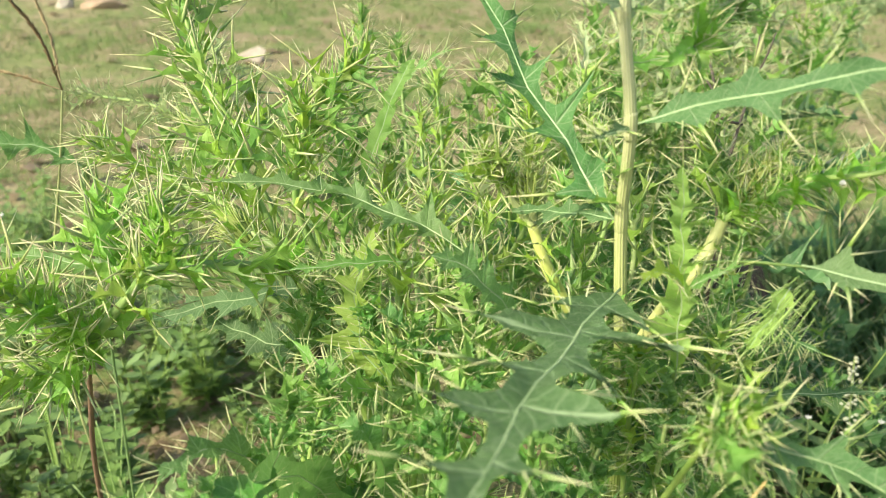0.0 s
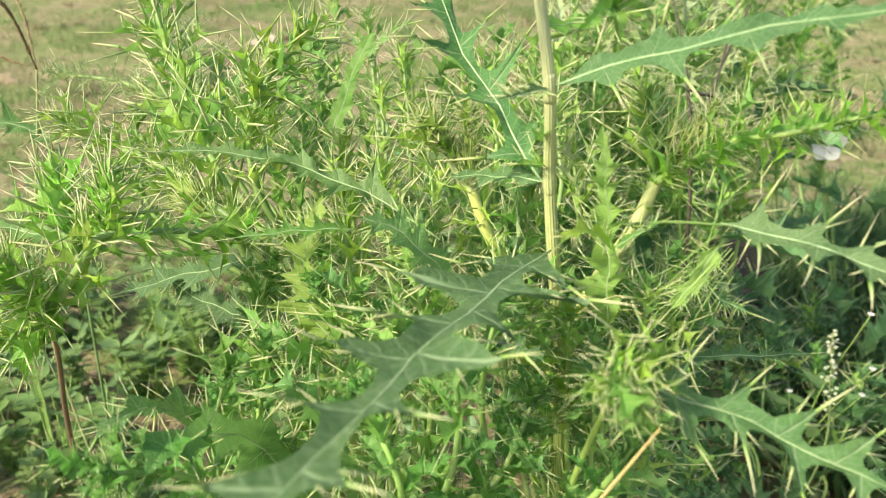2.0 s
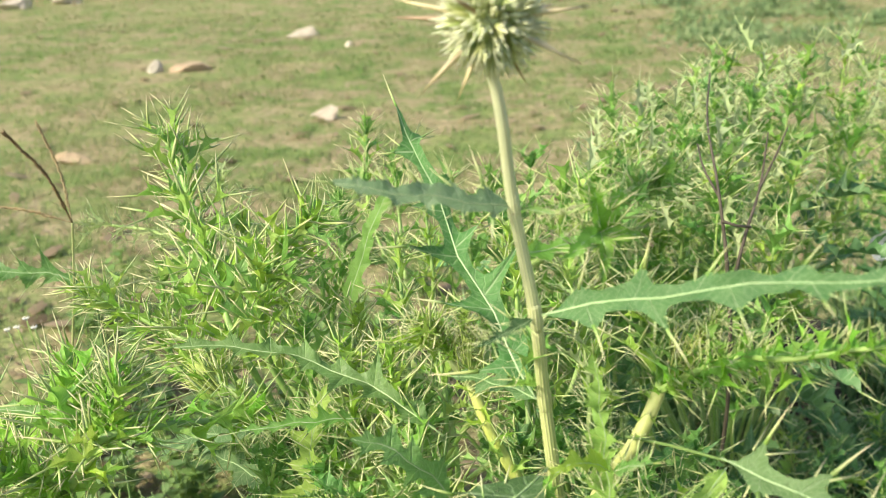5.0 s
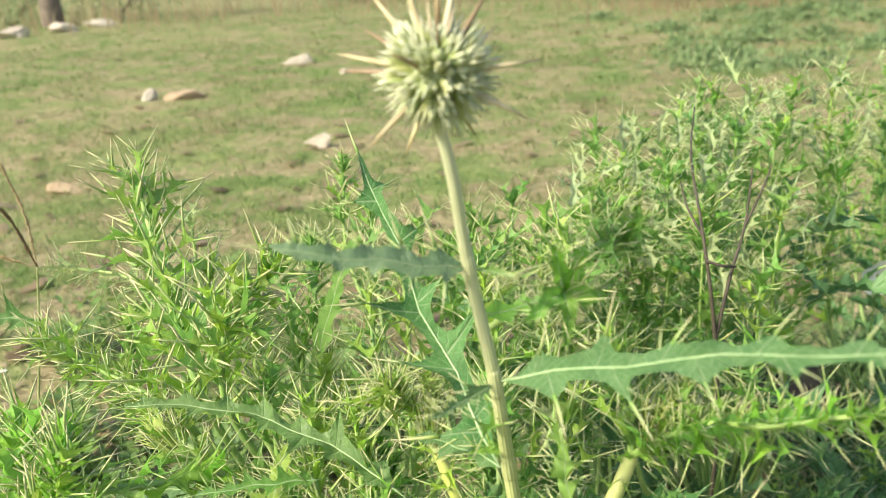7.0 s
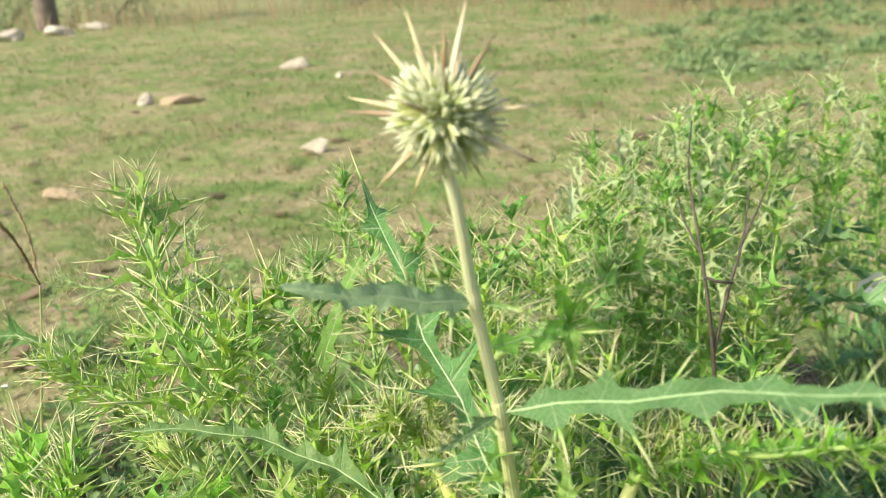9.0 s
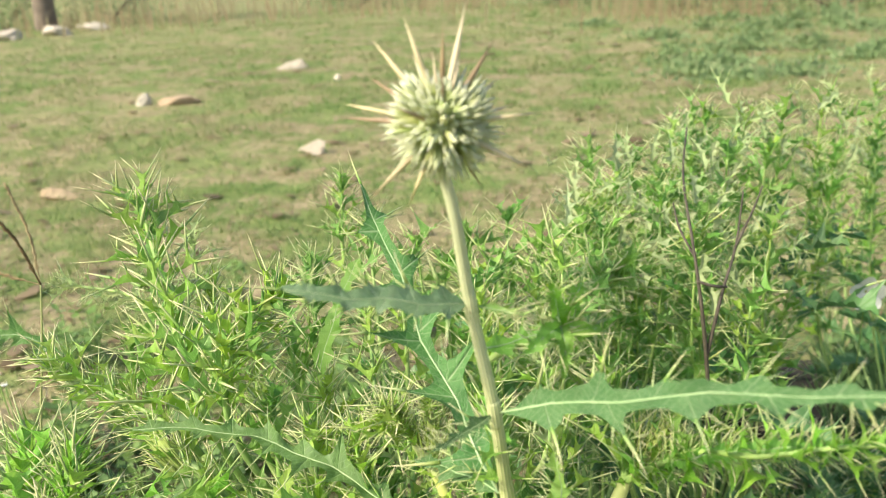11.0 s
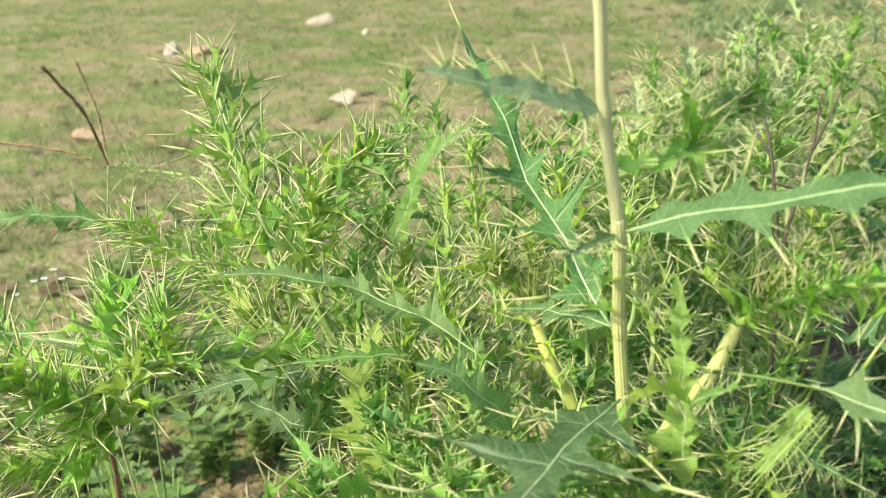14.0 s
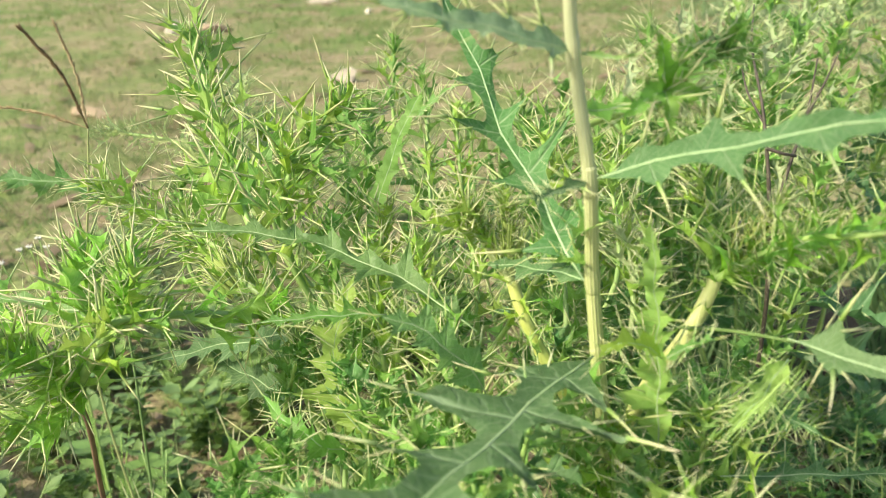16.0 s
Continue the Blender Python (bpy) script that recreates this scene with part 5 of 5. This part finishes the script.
def daisy_weed(base, tops, seed, label, petal=0.005, group="small white flowers"):
    p = thing("white_flower_weed", (base[0], base[1], 0.0), label, "flower", group)
    rng = np.random.default_rng(seed)
    for top in tops:
        b = vec(base[0], base[1], -0.01)
        top = vec(*top)
        plain_stem(p, [b, b + (top - b) * vec(0.3, 0.3, 0.55), top], 0.0012, 0.0006, SHOOT, name="stalk", sides=6)
        verts, faces = [], []
        for k in range(9):
            w = 2 * math.pi * k / 9
            d = vec(math.cos(w), math.sin(w) * 0.7 - 0.3, 0.55)
            cone(verts, faces, top, d, petal, petal * 0.22, 4)
        part_of("flower", mesh_of("flower", np.array(verts) - np.asarray(p.location), faces, PETAL), p, label="tiny white flower")
        for k in range(4):
            a = rng.uniform(0.3, 0.85)
            q = b + (top - b) * vec(a * 0.6, a * 0.6, a)
            ln = rng.uniform(0.02, 0.04)
            w = rng.uniform(0, 6.28)
            d = vec(math.cos(w), math.sin(w), rng.uniform(0, 0.5)) * ln
            s_ = unit(np.cross(d, (0, 0, 1))) * ln * 0.2
            lv = [q, q + d * 0.35 + s_, q + d * 0.7 + s_ * 0.8, q + d, q + d * 0.7 - s_ * 0.8, q + d * 0.35 - s_, q + d * 0.5 - (0, 0, ln * 0.05)]
            part_of("leaf", mesh_of("leaf", np.array(lv) - np.asarray(p.location), [(0, 1, 6), (1, 2, 6), (2, 3, 6), (3, 4, 6), (4, 5, 6), (5, 0, 6)], WEED), p)


daisy_weed((-0.36, 0.93), ((-0.361, 0.900, 0.411), (-0.373, 0.900, 0.401), (-0.392, 0.910, 0.393), (-0.347, 0.890, 0.406), (-0.408, 0.900, 0.382)), 1, "slender weed with tiny white flower heads")
daisy_weed((0.50, 0.95), ((0.509, 0.860, 0.310), (0.464, 0.900, 0.196), (0.529, 0.880, 0.206), (0.544, 0.900, 0.225)), 2, "slender weed with tiny white flowers beside the thistles")


def bead_spike():
    p = thing("flower_spike", (0.48, 0.90, 0.0), "upright spike of small whitish bud clusters", "flower")
    line = spline([(0.48, 0.90, -0.01), (0.503, 0.880, 0.162), (0.495, 0.880, 0.217), (0.487, 0.880, 0.279)], 40)
    v, f, uv = tube(line - np.asarray(p.location), np.linspace(0.0015, 0.0008, 40), 6)
    part_of("stalk", mesh_of("stalk", v, f, SHOOT), p)
    rng = np.random.default_rng(8)
    a = 0.55
    while a < 1.0:
        i = int(a * 39)
        bm = bmesh.new()
        for k in range(5):
            m = Matrix.Translation(Vector(line[i] - np.asarray(p.location)) + Vector(rng.normal(0, 0.003, 3))) @ Matrix.Diagonal((1, 1, 0.8, 1))
            bmesh.ops.create_icosphere(bm, subdivisions=1, radius=rng.uniform(0.0016, 0.003), matrix=m)
        part("bud", bm, BEAD, p)
        a += rng.uniform(0.035, 0.06)


bead_spike()


def white_blossom():
    at = (0.577, 1.200, 0.378)
    p = thing("white_blossom", (at[0] + 0.01, at[1] + 0.02, 0.0), "single white five-petalled blossom on a green stalk", "flower")
    plain_stem(p, [(at[0] + 0.01, at[1] + 0.02, -0.01), (at[0] + 0.006, at[1] + 0.015, at[2] * 0.6), at], 0.0011, 0.0007, WEED, name="stalk")
    for k in range(5):
        w = 2 * math.pi * k / 5 + 0.3
        verts, faces = [], []
        for i in range(6):
            a = i / 5
            half = 0.0115 * math.sin(math.pi * min(1, 0.12 + 0.80 * a))
            for j in range(5):
                b = (j / 2 - 1) * half
                r = 0.002 + 0.021 * a
                verts.append((r * math.cos(w) - b * math.sin(w), -0.35 * r - 0.0024 * a * a, r * math.sin(w) + b * math.cos(w) + 0.0012 * math.cos(3 * b / 0.0115)))
        for i in range(5):
            for j in range(4):
                q = i * 5 + j
                faces.append((q, q + 1, q + 6, q + 5))
        part_of("petal", mesh_of("petal", verts, faces, PETAL), p, Matrix.Translation(Vector(at) - p.location))


white_blossom()


def straw(points, r, label="dry straw-coloured stalk leaning among the thistles"):
    p = thing("dry_stalk", points[0], label, "straw", "dry stalks")
    plain_stem(p, points, r, r * 0.5, STRAW, name="stalk", sides=6)


top, low_end = vec(*(0.198, 0.375, 0.521)), vec(*(0.186, 0.370, 0.506))
foot_end = top + (low_end - top) * (top[2] / (top[2] - low_end[2]))
straw([tuple(foot_end), tuple(low_end), tuple(top)], 0.0009)


# ---------------------------------------------------------------- low weeds and litter
def litter():
    rng = np.random.default_rng(21)
    verts, faces = [], []
    for _ in range(9000):
        x, y = rng.normal(0, 0.75), rng.normal(1.05, 0.6)
        ln = rng.uniform(0.005, 0.016)
        w = ln * rng.uniform(0.15, 0.5)
        a = rng.uniform(0, 6.28)
        z = swell(x, y) + rng.uniform(0.002, 0.016)
        d = vec(math.cos(a), math.sin(a), rng.uniform(-0.25, 0.25)) * ln
        s_ = vec(-math.sin(a), math.cos(a), rng.uniform(-0.3, 0.3)) * w
        c = vec(x, y, z)
        n0 = len(verts)
        verts += [c - d, c + s_, c + d, c - s_, c + vec(0, 0, w * 0.35)]
        faces += [(n0, n0 + 3, n0 + 4), (n0 + 3, n0 + 2, n0 + 4), (n0 + 2, n0 + 1, n0 + 4), (n0 + 1, n0, n0 + 4)]
    tagged(new("leaf_litter", mesh_of("leaf_litter", verts, faces, blade_material("litter_pieces", (0.12, 0.095, 0.055), (0.28, 0.22, 0.14), (0.55, 0.46, 0.35)))), "dry brown leaf litter and straw bits on bare soil", "litter", kind="stuff")


litter()


def field_debris():
    rng = np.random.default_rng(33)
    verts, faces = [], []
    for _ in range(900):
        y = 1.7 + 7.5 * rng.random() ** 1.4
        x = rng.normal(0, 0.5) * (y + 0.8)
        ln = 0.010 + 0.034 * rng.random() ** 2.5 * (0.8 + 0.12 * y)
        w = ln * rng.uniform(0.35, 0.8)
        a = rng.uniform(0, 6.28)
        c = vec(x, y, swell(x, y) + 0.012)
        d = vec(math.cos(a), math.sin(a), rng.uniform(-0.15, 0.3)) * ln
        s_ = vec(-math.sin(a), math.cos(a), rng.uniform(-0.2, 0.2)) * w
        n0 = len(verts)
        verts += [c - d, c - 0.4 * d + s_, c + 0.5 * d + 0.8 * s_, c + d, c + 0.4 * d - s_, c - 0.5 * d - 0.7 * s_, c + vec(0, 0, ln * 0.14)]
        faces += [(n0 + i, n0 + (i + 1) % 6, n0 + 6) for i in range(6)]
    tagged(new("dry_leaves", mesh_of("dry_leaves", verts, faces, blade_material("field_debris", (0.13, 0.10, 0.06), (0.29, 0.225, 0.14), (0.54, 0.44, 0.33)))), "dry fallen leaves and clods scattered over the turf", "litter", kind="stuff")


field_debris()


def low_weed_mesh(seed):
    rng = np.random.default_rng(seed)
    stems, leaves = ([], []), ([], [])
    for _ in range(7):
        w, t = rng.uniform(0, 6.28), rng.uniform(0.2, 1.0)
        top = vec(math.cos(w) * 0.05 * t, math.sin(w) * 0.05 * t, rng.uniform(0.05, 0.15))
        line = spline([(0, 0, -0.01), top * vec(0.4, 0.4, 0.6), top], 7)
        v, f, _ = tube(line, np.linspace(0.0012, 0.0006, 7), 5)
        n0 = len(stems[0])
        stems[0].extend(v)
        stems[1].extend(tuple(i + n0 for i in q) for q in f)
        for k in range(9):
            a = rng.uniform(0.2, 1)
            q = line[int(a * 6)]
            ln = rng.uniform(0.012, 0.028)
            u = rng.uniform(0, 6.28)
            d = vec(math.cos(u), math.sin(u), rng.uniform(-0.1, 0.7)) * ln
            s_ = unit(np.cross(d, (0, 0, 1))) * ln * 0.3
            n1 = len(leaves[0])
            leaves[0].extend([q, q + d * 0.3 + s_ * 0.8, q + d * 0.6 + s_, q + d, q + d * 0.6 - s_, q + d * 0.3 - s_ * 0.8, q + d * 0.5 - vec(0, 0, ln * 0.1)])
            leaves[1].extend((n1 + i, n1 + (i + 1) % 6, n1 + 6) for i in range(6))
    return mesh_of("stalk", *stems, SHOOT), mesh_of("foliage", *leaves, WEED)


def low_weeds():
    kinds = [low_weed_mesh(300 + k) for k in range(5)]
    rng = np.random.default_rng(40)
    first = None
    for k in range(265):
        if k < 90:
            x, y = rng.uniform(-0.9, 0.1), rng.uniform(0.78, 1.75)
        elif k < 165:
            x, y = rng.uniform(-1.0, 1.1), rng.uniform(0.8, 2.2)
        else:
            x, y = rng.uniform(-0.65, 0.05), rng.uniform(0.72, 1.45)
        if k < 165 and noise.noise(Vector((x * 3, y * 3, 9.0))) < -0.15:
            continue
        s_, l_ = kinds[k % 5]
        p = thing("low_weed", (x, y, swell(x, y)), "low leafy green weed in the turf", "weed", "low weeds")
        p.rotation_euler = (0, 0, rng.uniform(0, 6.28))
        z = rng.uniform(0.5, 1.15)
        p.scale = (z, z, z)
        part_of("stalk", s_, p, kind="stuff")
        part_of("foliage", l_, p, kind="stuff")


low_weeds()


# ---------------------------------------------------------------- far edge of the field
def far_shrub(at, size, seed, label, name="shrub"):
    p = thing(name, (at[0], at[1], swell(*at)), label, "shrub", "far shrubs")
    rng = np.random.default_rng(seed)
    v, f = [], []
    for k in range(7):
        w = rng.uniform(0, 6.28)
        tip = vec(math.cos(w) * size[0] * 0.7, math.sin(w) * size[1] * 0.7, size[2] * rng.uniform(0.5, 0.9))
        tv, tf, _ = tube(spline([(0, 0, -0.02), tip * vec(0.4, 0.4, 0.6), tip], 6), np.linspace(0.012, 0.004, 6), 5)
        n0 = len(v)
        v.extend(tv)
        f.extend(tuple(i + n0 for i in q) for q in tf)
    part_of("branchwork", mesh_of("branchwork", v, f, TWIG), p, kind="stuff")
    lv, lf = [], []
    for k in range(1100):
        w, r = rng.uniform(0, 6.28), rng.random() ** 0.45
        c = rng.random()
        rr = r * math.sqrt(max(0.05, 1 - (c * 0.9) ** 2)) * (1 + 0.35 * noise.noise(Vector((math.cos(w) * 2, math.sin(w) * 2, c * 3 + seed))))
        q = vec(math.cos(w) * rr * size[0], math.sin(w) * rr * size[1], 0.02 + c * size[2] * (0.7 + 0.3 * rng.random()))
        d = rng.normal(0, 1, 3)
        d = unit(d) * rng.uniform(0.03, 0.09)
        s_ = unit(np.cross(d, rng.normal(0, 1, 3))) * 0.016
        n0 = len(lv)
        lv += [q, q + d * 0.5 + s_, q + d, q + d * 0.5 - s_]
        lf.append((n0, n0 + 1, n0 + 2, n0 + 3))
    part_of("foliage", mesh_of("foliage", lv, lf, FAR_LEAF), p, kind="stuff")


for k, (x, y, sx, sz) in enumerate(((3.6, 10.8, 1.4, 0.4), (2.2, 12.0, 1.3, 0.4), (4.8, 12.2, 1.6, 0.8), (0.6, 13.6, 1.0, 0.35), (-3.0, 15.5, 1.2, 0.4), (-6.8, 14.0, 1.2, 0.7), (-8.0, 13.0, 1.0, 0.6))):
    far_shrub((x, y), (sx, sx * 0.5, sz), 60 + k, "low tangled dark green scrub at the field's edge")


def weed_clumps():
    """Low bluish-green weeds in clumps over one side of the field."""
    rng = np.random.default_rng(71)
    for k in range(44):
        y = rng.uniform(5.4, 10.0)
        x = rng.uniform(0.55 + 0.12 * (10 - y), 0.62 * y)
        w, h = rng.uniform(0.18, 0.5), rng.uniform(0.05, 0.13)
        p = thing("weed_clump", (x, y, swell(x, y)), "low bluish-green weeds growing in a clump", "weeds", "weed clumps")
        lv, lf = [], []
        for _ in range(int(620 * w)):
            a, r = rng.uniform(0, 6.28), rng.normal(0, 0.5) * w
            c = vec(r * math.cos(a), 0.7 * r * math.sin(a), rng.uniform(0.0, h) * math.exp(-1.5 * (r / w) ** 2))
            d = unit(rng.normal(0, 1, 3) + vec(0, 0, 0.6)) * rng.uniform(0.03, 0.06)
            q = unit(np.cross(d, rng.normal(0, 1, 3))) * rng.uniform(0.008, 0.016)
            n0 = len(lv)
            lv += [c, c + d * 0.5 + q, c + d, c + d * 0.5 - q]
            lf.append((n0, n0 + 1, n0 + 2, n0 + 3))
        part_of("foliage", mesh_of("foliage", lv, lf, CLUMP_LEAF), p, kind="stuff")


weed_clumps()


def far_trunk(at, r, h, seed):
    p = thing("tree", (at[0], at[1], swell(*at)), "bare brown tree trunk at the field's far edge", "tree", "far trees")
    rng = np.random.default_rng(seed)
    plain_stem(p, [(at[0], at[1], -0.1), (at[0] + 0.03, at[1], h * 0.4), (at[0] + rng.uniform(-0.2, 0.2), at[1], h)], r, r * 0.6, TRUNK, name="trunk", sides=12)
    lv, lf = [], []
    for k in range(450):
        q = vec(at[0], at[1], h) - np.asarray(p.location) + rng.normal(0, 1, 3) * vec(0.8, 0.8, 0.5)
        d = unit(rng.normal(0, 1, 3)) * 0.1
        s_ = unit(np.cross(d, rng.normal(0, 1, 3))) * 0.03
        n0 = len(lv)
        lv += [q, q + d * 0.5 + s_, q + d, q + d * 0.5 - s_]
        lf.append((n0, n0 + 1, n0 + 2, n0 + 3))
    part_of("crown", mesh_of("crown", lv, lf, FAR_LEAF), p, kind="stuff")
    for k in range(5):
        tip = vec(at[0], at[1], h) + rng.normal(0, 1, 3) * vec(0.8, 0.8, 0.4)
        plain_stem(p, [(at[0], at[1], h * 0.75), (np.asarray((at[0], at[1], h)) + tip) / 2, tip], r * 0.4, r * 0.1, TRUNK, name="limb", sides=7)


far_trunk((-7.1, 12.6), 0.17, 2.6, 1)
far_trunk((5.4, 13.0), 0.14, 2.8, 2)
far_trunk((2.2, 16.5), 0.12, 3.0, 3)


def tall_grass(at, spread, count, seed):
    """Upright dry grass at the far edge of the field."""
    rng = np.random.default_rng(seed)
    verts, faces = [], []
    for k in range(count):
        x, y = rng.normal(0, spread[0]), rng.normal(0, spread[1])
        h = rng.uniform(0.06, 0.5) * (0.5 + abs(math.sin(2.3 * x + 1.7 * y)))
        w = rng.uniform(0.006, 0.013)
        a = rng.uniform(-0.2, 0.2) * h
        n0 = len(verts)
        verts += [(x - w, y, -0.03), (x + w, y, -0.03), (x + a * 0.4 + w * 0.7, y, h * 0.6), (x + a * 0.4 - w * 0.7, y, h * 0.6), (x + a, y + rng.uniform(-0.1, 0.1), h)]
        faces += [(n0, n0 + 1, n0 + 2, n0 + 3), (n0 + 3, n0 + 2, n0 + 4)]
    ob = new("tall_grass", mesh_of("tall_grass", verts, faces, TALL_DRY))
    ob.matrix_world = Matrix.Translation((at[0], at[1], swell(*at)))
    tagged(ob, "upright dry brown and green grass at the field's edge", "grass", kind="stuff")


tall_grass((-6.0, 13.2), (1.2, 1.1), 300, 1)
tall_grass((-1.6, 14.8), (1.6, 1.3), 330, 2)
tall_grass((1.9, 11.6), (0.7, 0.9), 300, 3)
tall_grass((5.6, 12.4), (1.6, 1.2), 300, 4)
